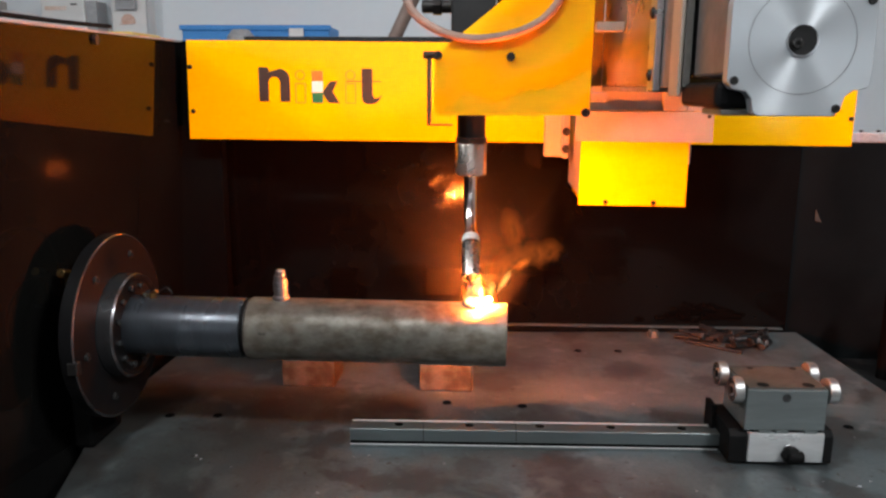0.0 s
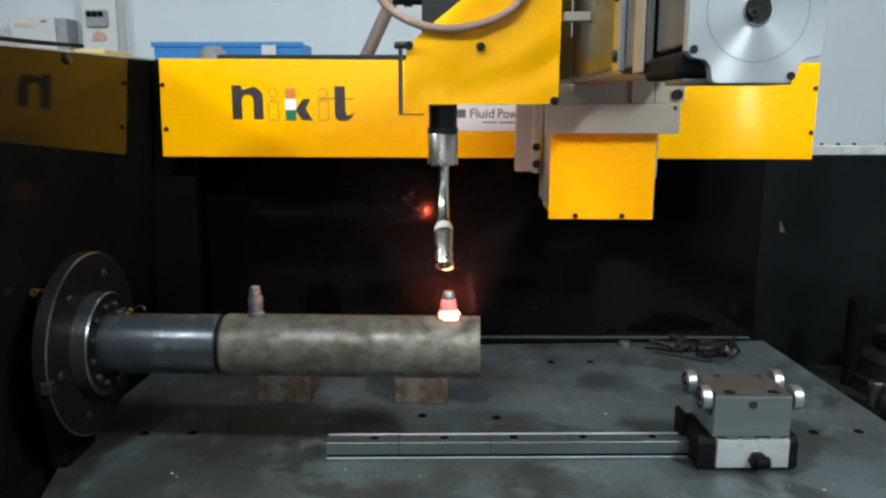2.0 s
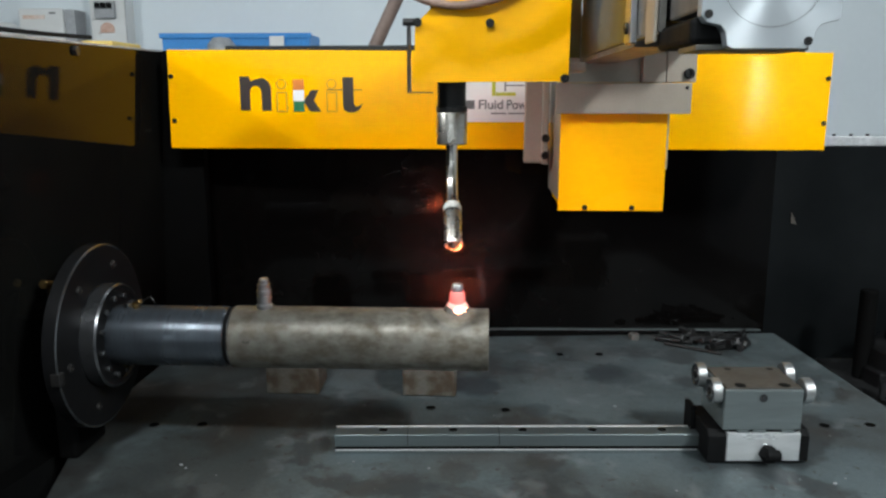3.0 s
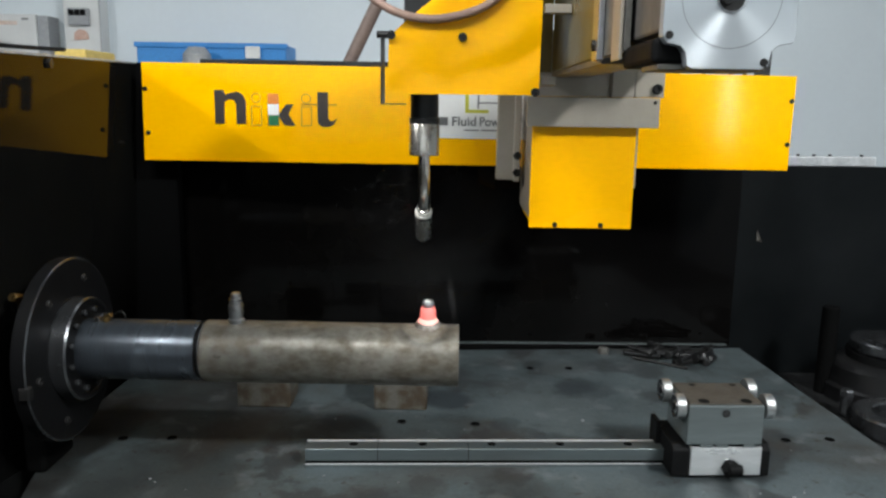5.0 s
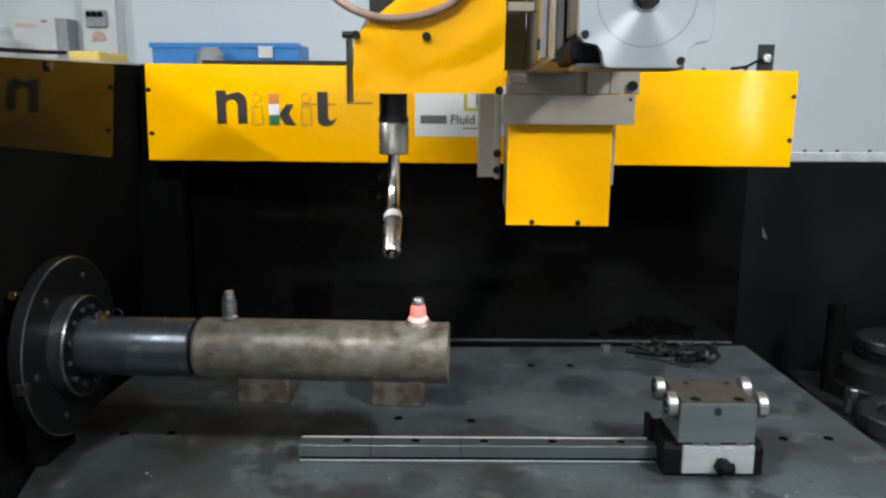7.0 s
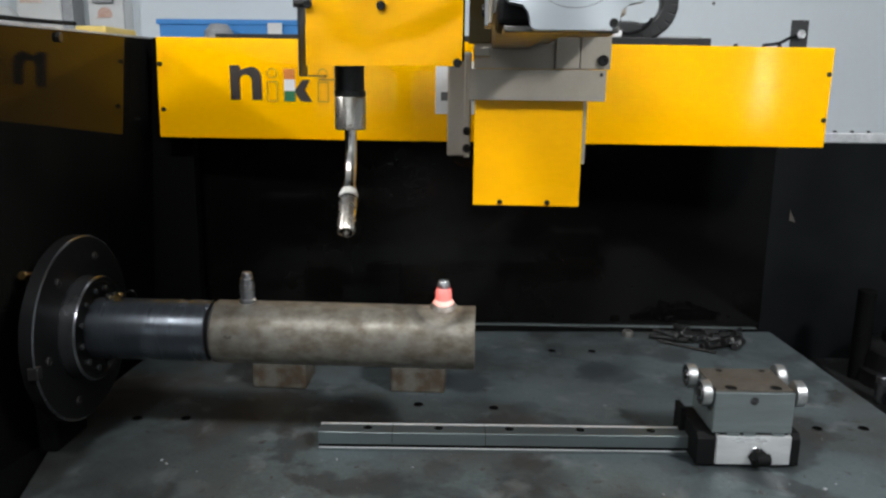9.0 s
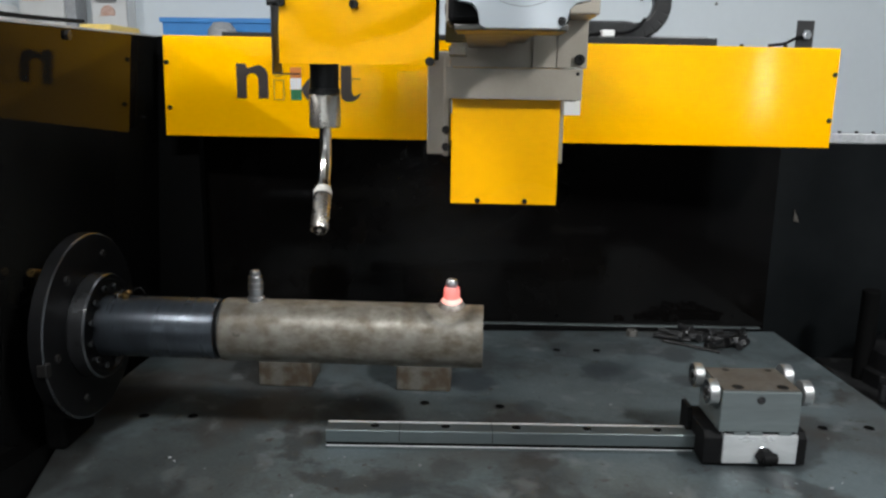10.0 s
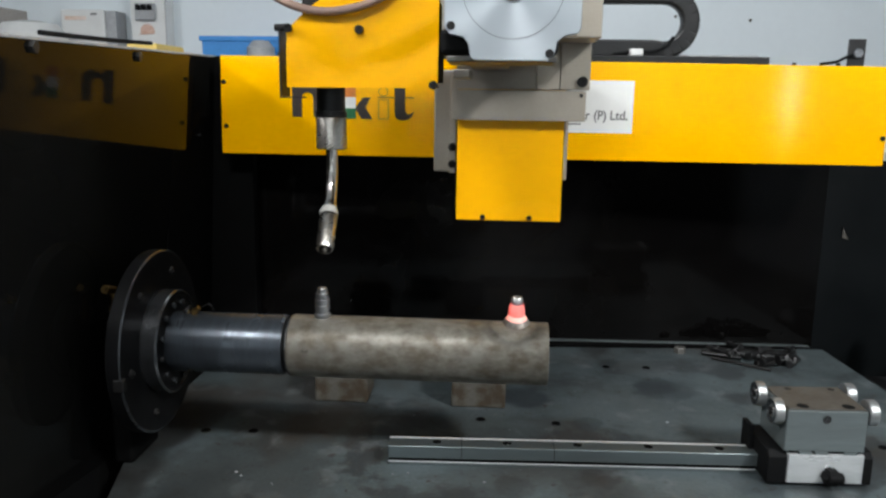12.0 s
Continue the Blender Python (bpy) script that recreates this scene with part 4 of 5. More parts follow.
part("spacer", on_rail(box(0.578, 0.677, -0.053, 0.042, 0.0505, 0.0540)), RUBBER, car)
for u in (0.588, 0.611, 0.652):
    part("spacer_foot", on_rail(box(u, u + 0.018, -0.0572, -0.0532, 0.0503, 0.0542, 0.0006)), BLOCK, car)
part("clamp_block", on_rail(box(0.5665, 0.6795, -0.0565, 0.034, 0.0545, 0.1155, 0.0015)), BLOCK, car, "ground steel clamp block")
part("block_top", on_rail(box(0.5685, 0.6775, -0.0540, 0.0325, 0.1157, 0.1180, 0.0006)), RUST_TOP, car, "browned scale on the block's top")
for u in (0.592, 0.656):
    part("top_bore", on_rail(lathe([(0.0085, 0.1184), (0, 0.1184)], Matrix.Translation((u, -0.0440, 0)), 18)), RUBBER, car)
    part("top_bore", on_rail(lathe([(0.0050, 0.1184), (0, 0.1184)], Matrix.Translation((u + 0.006, 0.0220, 0)), 18)), RUBBER, car)
FRONT = Matrix.Translation((0.622, -0.0568, 0.1035)) @ pose(0, 0, 0, 90)
part("front_bore", on_rail(lathe([(0.0045, 0.0004), (0, 0.0004)], FRONT, 18)), HUB, car)
part("front_bore_rim", on_rail(lathe([(0.0045, 0), (0.0060, 0.0003), (0.0060, 0)], FRONT, 18)), OXIDE, car)
part("grease_nipple", on_rail(join(hexhead((0.632, -0.0575, 0.020), (0.2, -1, 0), 0.013, 0.014), rod((0.626, -0.0715, 0.022), (0.646, -0.0715, 0.022), 0.008, 12))), RUBBER, car, "black hexagon plug")
part("nipple_seat", on_rail(rod((0.630, -0.0570, 0.028), (0.630, -0.0605, 0.028), 0.0065, 14)), CHROME, car)
for u, v, side in ((0.5665, -0.0395, -1), (0.5665, 0.0250, -1), (0.6795, -0.0395, 1), (0.6795, 0.0250, 1)):
    m = Matrix.Translation((u, v, 0.1085)) @ pose(0, 0, 0, 0, 90 * side, 0)
    r = part("roller", on_rail(lathe([(0.0055, 0.003), (0.0176, 0.003), (0.0186, 0.004), (0.0186, 0.0155), (0.0176, 0.0165), (0.014, 0.0165), (0.0135, 0.0153), (0.009, 0.0153), (0.0085, 0.0160), (0.006, 0.0160)], m, 40)), ROLLER, car, "bright steel roller")
    part("face", on_rail(lathe([(0.0172, 0.0167), (0.0140, 0.0167), (0.0134, 0.0156), (0.0058, 0.0156)], m, 36)), HUB, r, "grey roller face")
    part("pin", on_rail(lathe([(0.0055, 0), (0.0055, 0.0185), (0.004, 0.0195), (0, 0.0195)], m, 18)), OXIDE, r)

# ---- rusty blocks, scraps and parts on and beside the bench ----
for x in (-0.118, 0.128):
    whole("support_block", box(x - 0.048, x + 0.048, 0.222, 0.30, 0.0, 0.075, 0.004), RUSTY, "rusty brown steel support block on the bench", "block", group="support blocks")
PINS = ((0.668, 0.503, -33, 0.12, 0.0036, OXIDE), (0.702, 0.548, -15, 0.09, 0.008, BLACK), (0.748, 0.530, -42, 0.07, 0.009, BLACK), (0.722, 0.503, 24, 0.06, 0.008, OXIDE),
        (0.778, 0.515, 55, 0.05, 0.008, BLACK), (0.640, 0.548, -20, 0.08, 0.006, DARK_STEEL), (0.760, 0.570, 8, 0.09, 0.007, BLACK))
for x, y, a, l, r, mat in PINS:
    d = Vector((math.cos(radians(a)), math.sin(radians(a)), 0)) * l / 2
    c = Vector((x, y, r))
    whole("steel_pin", rod(c - d, c + d, r, 14), mat, "thin dark steel pin lying across the scrap heap" if r < 0.004 else "short dark steel pin lying at the bench's back", "pin", group="scrap pins")
for x, y, s, mat in ((0.559, 0.574, 0.0125, GREY_METAL), (0.686, 0.588, 0.011, PALE_STEEL), (0.790, 0.565, 0.012, OXIDE), (0.735, 0.560, 0.011, DARK_STEEL), (0.672, 0.570, 0.010, GREY_METAL)):
    whole("hex_nut", lathe([(s * 0.55, 0), (s, 0), (s, s * 0.8), (s * 0.9, s), (s * 0.55, s)], Matrix.Translation((x, y, 0)), 6, True), mat,
          "bright steel hexagon nut on the bench" if mat is PALE_STEEL else "dark steel hexagon nut on the bench", "nut", group="scrap nuts")
rng = random.Random(5)
for k in range(11):
    x, y, a = 0.655 + 0.013 * k, 0.530 + rng.uniform(-0.045, 0.045), rng.uniform(0, 180)
    d = Vector((math.cos(radians(a)), math.sin(radians(a)), 0))
    r = rng.uniform(0.004, 0.006)
    o = Vector((x, y, 0.014 + 0.002 * (k % 3)))
    whole("loose_bolt", join(rod(o, o + d * rng.uniform(0.03, 0.055), r, 12), hexhead(o, -d, r * 1.8, r * 1.3)), (BLACK, DARK_STEEL, BLACK)[k % 3], "loose dark steel bolt in the scrap heap", "bolt", group="scrap bolts")
whole("angle_scrap", join(box(0.66, 0.78, 0.553, 0.556, 0, 0.02), box(0.66, 0.78, 0.556, 0.573, 0, 0.003)), OXIDE, "dark angle-steel offcut on the bench", "offcut")

shelf = thing("side_stand", (1.25, 0.3, -0.85), "dark steel side stand beside the bench", "stand")
part("top", box(0.985, 1.7, -0.2, 0.64, -0.08, -0.06, 0.003), BLACK, shelf)
for x in (1.02, 1.66):
    for y in (-0.16, 0.6):
        part("leg", box(x - 0.02, x + 0.02, y - 0.02, y + 0.02, -0.85, -0.0805), OXIDE, shelf)
whole("black_post", lathe([(0.018, -0.06), (0.018, 0.128), (0.016, 0.131), (0, 0.131)], Matrix.Translation((1.03, 0.52, 0)), 24), MATT_BLACK, "round black post on the side stand", "post")
drum = thing("flange_drum", (1.155, 0.50, -0.06), "dark round flanged hub with a ring on top", "hub")
dm = Matrix.Translation((1.155, 0.50, -0.06))
part("body", lathe([(0.13, 0), (0.13, 0.03), (0.122, 0.035), (0.116, 0.07), (0.10, 0.08), (0.085, 0.085)], dm, 64), DARK_STEEL, drum)
part("ring", lathe([(0.045, 0.1), (0.075, 0.1), (0.08, 0.105), (0.08, 0.122), (0.075, 0.126), (0.045, 0.126)], dm, 64, True), HUB, drum, "worn grey top ring")
part("core", lathe([(0.0, 0.104), (0.0855, 0.0995), (0.0855, 0.08)], dm, 48), RUBBER, drum)
whole("steel_ring", lathe([(0.05, 0), (0.082, 0), (0.084, 0.003), (0.084, 0.034), (0.08, 0.038), (0.052, 0.038), (0.05, 0.035)], Matrix.Translation((1.078, 0.31, -0.06)), 64, True), HUB, "dark worn steel ring beside the bench", "ring")
whole("clamp_screw", join(rod((1.014, 0.39, -0.06), (1.014, 0.39, -0.02), 0.012), hexhead((1.014, 0.39, -0.0195), (0, 0, 1), 0.014, 0.014)), HUB, "dark clamp screw on the side stand", "screw")

# ---- far side of the room ----
cab = thing("switch_box", (-1.295, 2.19, 0.5), "white wall switch box with a grey breaker", "switch box")
part("case", box(-1.372, -1.222, 2.12, 2.199, 0.5, 1.05, 0.005), WHITE, cab)
part("breaker", box(-1.345, -1.262, 2.10, 2.1195, 0.832, 0.90, 0.004), GREY, cab, "grey breaker with dark levers")
for x in (-1.335, -1.311, -1.287):
    part("lever", box(x, x + 0.016, 2.085, 2.0995, 0.872, 0.892, 0.002), RUBBER, cab)
part("mark", prism([(-1.345, 0.775)] + arc_outline(-1.302, 0.788, 0.03, 200, -20, 8), 2.116, 2.1195), surface("faded_red_mark", (0.5, 0.28, 0.2), 0.6, 0, (0.6, 0.5, 0.45), 30, 0.6), cab)
part("lid_line", box(-1.225, -1.2215, 2.117, 2.1195, 0.52, 1.03), GREY, cab)
meter = thing("meter_box", (-1.58, 2.19, 0.5), "white wall meter box with a grey side", "meter box")
part("case", box(-1.66, -1.475, 2.10, 2.199, 0.5, 0.872, 0.006), WHITE, meter)
part("side_strip", box(-1.4745, -1.43, 2.11, 2.199, 0.5, 0.868, 0.003), GREY, meter)
part("mark", box(-1.64, -1.55, 2.096, 2.0995, 0.83, 0.845), surface("faded_orange_mark", (0.55, 0.38, 0.28), 0.6, 0, (0.7, 0.6, 0.55), 40, 0.8), meter)
part("mark", box(-1.53, -1.505, 2.096, 2.0995, 0.85, 0.857), INK_GREY, meter)
whole("white_canister", lathe([(0, 0.5), (0.12, 0.5), (0.13, 0.52), (0.13, 0.76), (0.10, 0.8), (0.03, 0.812), (0, 0.812)], Matrix.Translation((-1.70, 1.95, 0)), 40), WHITE, "white canister on a far shelf", "canister")
whole("cardboard_box", box(-1.98, -1.80, 1.9, 2.1, 0.5, 0.862, 0.004), surface("grey_card", (0.38, 0.35, 0.32), 0.8, 0, (0.3, 0.28, 0.26), 12, 0.6), "grey cardboard box on a far shelf", "box")
whole("far_shelf", box(-2.3, -0.2, 1.7, 2.195, 0.44, 0.4995, 0.004), GREY, "grey shelf along the far wall", "shelf")
crate = thing("blue_crate", (-0.71, 1.9, 0.5), "blue plastic crate with scraps on its rim", "crate")
part("tub", join(box(-0.992, -0.425, 1.9, 1.91, 0.5, 0.752, 0.004), box(-0.992, -0.425, 2.08, 2.09, 0.5, 0.752, 0.004), box(-0.992, -0.982, 1.9105, 2.0795, 0.5, 0.752), box(-0.435, -0.425, 1.9105, 2.0795, 0.5, 0.752), box(-0.98, -0.437, 1.9105, 2.0795, 0.5, 0.51)), BLUE, crate)
part("rim", box(-1.0, -0.417, 1.893, 1.8995, 0.738, 0.757, 0.002), BLUE, crate)
whole("wrapped_part", lathe([(0, 0.5), (0.05, 0.5), (0.055, 0.6), (0.05, 0.71), (0.03, 0.735), (0, 0.738)], Matrix.Translation((-0.74, 1.83, 0)), 20), GREY, "grey wrapped part in front of the crate", "parcel")
whole("tape_patch", box(-0.575, -0.52, 1.885, 1.8925, 0.70, 0.745, 0.002), WHITE, "white tape patch on the blue crate", "tape")
whole("yellow_case", box(-0.95, -0.857, 1.2, 1.40, 0.35, 0.684, 0.006), surface("faded_yellow_plastic", (0.72, 0.52, 0.13), 0.5, 0, (0.62, 0.45, 0.12), 12, 0.6, 90, 0.03), "small faded yellow case behind the panel", "case")
whole("case_stand", box(-0.97, -0.84, 1.18, 1.42, -0.85, 0.3495, 0.004), GREY, "grey stand under the yellow case", "stand")
whole("leaning_pole", hose([(-0.62, 0.8, -0.55), (-0.03, 0.8, 0.65), (0.09, 0.8, 0.895)], 0.0155, 16, 30), WOOD, "brown-grey pole leaning behind the beam", "pole")

for x, z in ((0.846, 0.869), (1.140, 0.856)):
    whole("wall_plug", rod((x, 2.192, z), (x, 2.1995, z), 0.006, 10), GREY_METAL, "small grey plug in the white wall", "wall plug", group="wall plugs")
rng = random.Random(8)
grains = []
for k in range(24):
    x, y, r = rng.uniform(-0.22, 0.80), rng.choice((rng.uniform(-0.16, -0.03), rng.uniform(0.06, 0.5))), rng.uniform(0.0008, 0.0022)
    bm = bmesh.new()
    bmesh.ops.create_icosphere(bm, subdivisions=1, radius=r)
    bm.transform(Matrix.Translation((x, y, r * 0.7)) @ Matrix.Diagonal((1.4, 1.0, 0.7, 1)))
    grains.append(bm)
whole("weld_spatter", join(*grains), GREY, "scattered grains of weld spatter on the bench", "spatter", kind="stuff")

# ---- moving carriage on the beam ----
carriage = thing("gantry_carriage", (0.43, 0.33, 0.34), "gantry carriage with a yellow box cover and aluminium plates", "carriage")
part("cover", join(box(0.348, 0.5245, 0.235, 0.2365, 0.336, 0.575, 0.0005), box(0.3536, 0.5225, 0.237, 0.40, 0.340, 0.575, 0.001)), YELLOW, carriage, "yellow box cover")
for x in (0.393, 0.472):
    part("cover_screw", screw((x, 0.2348, 0.3415), (0, -1, 0), 0.0045, 0.003), OXIDE, carriage, "black cap screw")
part("side_plate", box(0.3484, 0.3534, 0.2368, 0.43, 0.352, 0.59, 0.001), ALU, carriage, "aluminium side plate")
part("side_plate", box(0.527, 0.5335, 0.26, 0.43, 0.404, 0.59, 0.001), ALU, carriage, "aluminium side plate")
part("wing_plate", box(0.297, 0.3395, 0.375, 0.395, 0.404, 0.59, 0.003), ALU, carriage, "aluminium wing plate")
part("wing_angle", box(0.328, 0.3393, 0.345, 0.3745, 0.404, 0.58, 0.002), ALU, carriage)
for z in (0.421, 0.452):
    part("wing_screw", screw((0.3335, 0.3448, z), (0, -1, 0), 0.0075, 0.006), OXIDE, carriage, "black cap screw")

# ---- tool arm: slide, arm, motor and torch head, lifted and carried together ----
ARM0 = (0.42, 0.1, 0.443)
arm = thing("tool_arm", ARM0, "tool arm with aluminium slide, drive motor and yellow torch head", "machine arm")
part("slide_flange", box(0.337, 0.556, 0.216, 0.230, 0.4435, 0.4925, 0.001), ALU, arm, "aluminium slide flange")
part("flange_screw", screw((0.548, 0.2158, 0.485), (0, -1, 0), 0.003, 0.002), OXIDE, arm)
part("slide_block", box(0.475, 0.5125, 0.214, 0.232, 0.4935, 0.54, 0.001), ALU, arm)
part("slide_end", box(0.5135, 0.561, 0.214, 0.232, 0.4935, 0.60, 0.001), ALU, arm)
part("slide_bracket", box(0.50, 0.563, 0.11, 0.2135, 0.567, 0.72, 0.003), ALU, arm, "aluminium upper bracket")
part("slide_screw", screw((0.549, 0.2138, 0.507), (0, -1, 0), 0.0085, 0.007), OXIDE, arm, "black cap screw")
part("slide_back", box(0.345, 0.556, 0.231, 0.2338, 0.4935, 0.60), ALU, arm)
# Darker grey than the aluminium, to put in the shade under the motor.
part("base_plate", box(0.375, 0.459, -0.459, -0.405, 0.5070, 0.5115, 0.001), GREY_METAL, arm, "arm base plate in darker grey for its shade")
part("arm_back", box(0.337, 0.3715, 0.192, 0.2135, 0.5305, 0.76, 0.001), AMBER, arm, "amber rear cover")
part("arm_spine", box(0.3765, 0.45, -0.3645, -0.2255, 0.5375, 0.7, 0.002), MATT_BLACK, arm, "dark arm spine")
part("arm_foot", box(0.346, 0.3715, 0.12, 0.20, 0.508, 0.522, 0.002), ALU, arm)
part("arm_cover", box(0.372, 0.462, -0.225, 0.19, 0.5305, 0.76, 0.002), AMBER, arm, "amber enamelled arm cover")
# Rib greyed as well, for the shade below the arm cover.
part("under_rib", box(0.374, 0.43, -0.224, 0.21, 0.5235, 0.530), GREY_METAL, arm)
part("rail_plate", box(0.368, 0.374, -0.363, -0.228, 0.528, 0.78, 0.0008), GREY_METAL, arm, "upright grey rail plate")
part("rail_strip", box(0.361, 0.3675, -0.268, -0.236, 0.524, 0.78, 0.001), STEEL, arm, "ground steel rail")
part("rail_strip", box(0.364, 0.3675, -0.360, -0.325, 0.520, 0.78, 0.001), ALU, arm)
for z in (0.54, 0.60, 0.667):
    part("rail_screw", screw((0.3609, -0.252, z), (-1, 0, 0), 0.006, 0.003), OXIDE, arm)
    part("cover_screw", screw((0.3718, -0.20, z + 0.03), (-1, 0, 0), 0.005, 0.004), OXIDE, arm)
part("motor_body", box(0.376, 0.472, -0.458, -0.365, 0.536, 0.66, 0.003), surface("grey_motor_enamel", (0.10, 0.095, 0.09), 0.45, 0.2, (0.07, 0.065, 0.06), 20, 0.5), arm, "dark grey motor body")
for x0, x1 in ((0.370, 0.400), (0.450, 0.4600)):
    part("boot", box(x0, x1, -0.4595, -0.35, 0.5120, 0.5315, 0.004), RUBBER, arm, "black rubber boot")
CX, CZ = 0.4245, 0.5605
h = 0.0505
corner = []
for a in range(4):
    m = Matrix.Rotation(radians(90 * a), 2)
    for p in [(h, -h + 0.024), (h, h - 0.024)] + [(h - 0.004, h - 0.019), (h - 0.014, h - 0.017), (h - 0.018, h - 0.012), (h - 0.020, h - 0.002)]:
        q = m @ Vector(p)
        corner.append((CX + q.x, CZ + q.y - (0.0025 if q.y < -0.02 else 0)))


def brushed_plate():
    """Face-turned aluminium: fine rings round the hub stretch the gloss into radial streaks."""
    m, nt, b = material("face_turned_aluminium")
    L = nt.links.new
    b.inputs["Base Color"].default_value = (0.43, 0.46, 0.485, 1)
    b.inputs["Metallic"].default_value = 0.7
    b.inputs["Roughness"].default_value = 0.4
    b.inputs["Anisotropic"].default_value = 0.85
    b.inputs["Anisotropic Rotation"].default_value = 0.25
    tg = nt.nodes.new("ShaderNodeTangent")
    tg.direction_type, tg.axis = "RADIAL", "Y"
    L(tg.outputs[0], b.inputs["Tangent"])
    n = node(nt, "ShaderNodeTexNoise", Scale=40.0, Detail=4.0)
    r = nt.nodes.new("ShaderNodeMapRange")
    r.inputs["To Min"].default_value, r.inputs["To Max"].default_value = 0.28, 0.38
    L(n.outputs["Fac"], r.inputs["Value"])
    L(r.outputs[0], b.inputs["Roughness"])
    return m


mp = new("motor_plate", mesh_of("motor_plate", prism(corner, -0.012, 0.0, 0.0006, Matrix.Translation((-CX, 0, -CZ))), brushed_plate()))
mp.parent = arm
mp.location = Vector((CX, -0.460, CZ)) - Vector(ARM0)
tagged(mp, "face-turned bright aluminium motor plate")
YP = Matrix.Translation((CX, -0.4722, CZ)) @ pose(0, 0, 0, 90)
part("groove", lathe([(0.0373, 0.0002), (0.0377, 0.0002)], YP, 72), GREY_METAL, mp)
part("hub_bore", lathe([(0.0108, 0.0004), (0.0102, 0.0003), (0, 0.0003)], YP, 40), DARK_STEEL, mp, "dark hub bore")
part("hub_rim", lathe([(0.0100, 0.0006), (0.0112, 0.0008), (0.0114, 0.0)], YP, 40), CHROME, mp)
part("shaft", lathe([(0.0038, 0.0004), (0.0038, 0.003), (0.0032, 0.0036), (0.0015, 0.0036), (0.0015, 0.002), (0, 0.002)], YP @ Matrix.Translation((-0.004, -0.002, 0)), 24), OXIDE, mp)
for sx, sz in ((-0.0455, -0.028), (0.028, -0.0475), (0.0455, 0.028), (-0.028, 0.0475)):
    part("bolt", screw((CX + sx, -0.4721, CZ + sz), (0, -1, 0), 0.0032, 0.0012), OXIDE, mp)

# torch head
def dented(bm, x0, x1, z0, z1, n, depth, size):
    """Cuts a thin upright sheet into a grid and pushes it in and out a little, as bent sheet metal is."""
    for k in range(1, n):
        for co, no in (((x0 + (x1 - x0) * k / n, 0, 0), (1, 0, 0)), ((0, 0, z0 + (z1 - z0) * k / n), (0, 0, 1))):
            bmesh.ops.bisect_plane(bm, geom=bm.verts[:] + bm.edges[:] + bm.faces[:], plane_co=co, plane_no=no)
    for v in bm.verts:
        v.co.y -= depth * abs(noise.noise(Vector(((v.co.x + 0.6 * v.co.z) / size, 3.7, (v.co.z - 0.4 * v.co.x) / size))))
    for f in bm.faces:
        f.smooth = abs(f.normal.y) > 0.7
    return bm


part("head_plate", dented(prism([(0.1235, 0.4905), (0.332, 0.4915), (0.3345, 0.737), (0.142, 0.5835), (0.1245, 0.566)], 0.004, 0.0065), 0.12, 0.34, 0.49, 0.74, 24, 0.0085, 0.075), YELLOW, arm, "yellow torch head plate")
part("head_bottom", box(0.135, 0.330, 0.0068, 0.06, 0.4925, 0.495), OXIDE, arm)
part("head_motor", box(0.145, 0.205, 0.0085, 0.10, 0.496, 0.70, 0.003), BLACK, arm, "black rotary drive body")
part("head_bracket", box(0.206, 0.333, 0.012, 0.10, 0.50, 0.72, 0.002), MATT_BLACK, arm, "black mounting bracket")
part("head_link", box(0.3335, 0.3715, 0.02, 0.09, 0.655, 0.76, 0.002), MATT_BLACK, arm)
part("bracket_tab", box(0.3355, 0.3715, -0.01, 0.0115, 0.60, 0.612, 0.001), ALU, arm)
for x, z in ((0.1285, 0.569), (0.2255, 0.5675), (0.3265, 0.4955)):
    part("head_screw", screw((x, -0.001, z), (0, -1, 0), 0.006, 0.0055), OXIDE, arm, "black cap screw")
part("guide_strip", join(box(0.1135, 0.1155, 0.002, 0.048, 0.478, 0.573), box(0.1135, 0.148, 0.002, 0.016, 0.476, 0.4778)), BLACK, arm, "black bent sheet strip")
part("strip_screw", rod((0.108, 0.006, 0.57), (0.1235, 0.006, 0.57), 0.005, 12), OXIDE, arm)
part("gas_fitting", join(rod((0.102, 0.05, 0.637), (0.146, 0.05, 0.637), 0.009), hexhead((0.118, 0.05, 0.637), (1, 0, 0), 0.013, 0.012)), OXIDE, arm, "dark gas fitting")
part("gas_hose", hose([(0.0815, -0.004, 0.70), (0.089, -0.006, 0.635), (0.127, -0.007, 0.602), (0.184, -0.008, 0.590), (0.247, -0.006, 0.604), (0.284, -0.004, 0.635), (0.302, -0.002, 0.69)], 0.0058), HOSE, arm, "dusty pinkish gas hose")

# torch, turned about its upright axis; modelled pointing along +x
TORCH0 = (0.1725, 0.06, 0.403)
torch = thing("welding_torch", TORCH0, "bent-neck welding torch with a steel gas nozzle", "welding torch")
part("connector", lathe([(0, 0.0895), (0.0205, 0.0895), (0.0205, 0.055), (0.0225, 0.0545), (0.0225, 0.0465), (0, 0.0465)], None, 40), BLACK, torch, "black connector", True)
for a in (0, 180):
    part("grub_screw", rod((0.0215 * math.cos(radians(a)), 0, 0.0505), (0.026 * math.cos(radians(a)), 0, 0.0505), 0.0035, 12), OXIDE, torch, local=True)
part("collar", lathe([(0, 0.046), (0.0215, 0.046), (0.0222, 0.0445), (0.0222, 0.0015), (0.021, 0), (0.009, 0)], None, 48), COLLAR, torch, "nickel-plated clamping collar", True)
part("neck", hose([(0, 0, 0.004), (0, 0, -0.016), (0.0015, 0, -0.034), (0.0085, 0, -0.055), (0.0205, 0, -0.0735), (0.034, 0, -0.087)], 0.0088, 24, 50), NICKEL, torch, "bright bent neck tube", True)
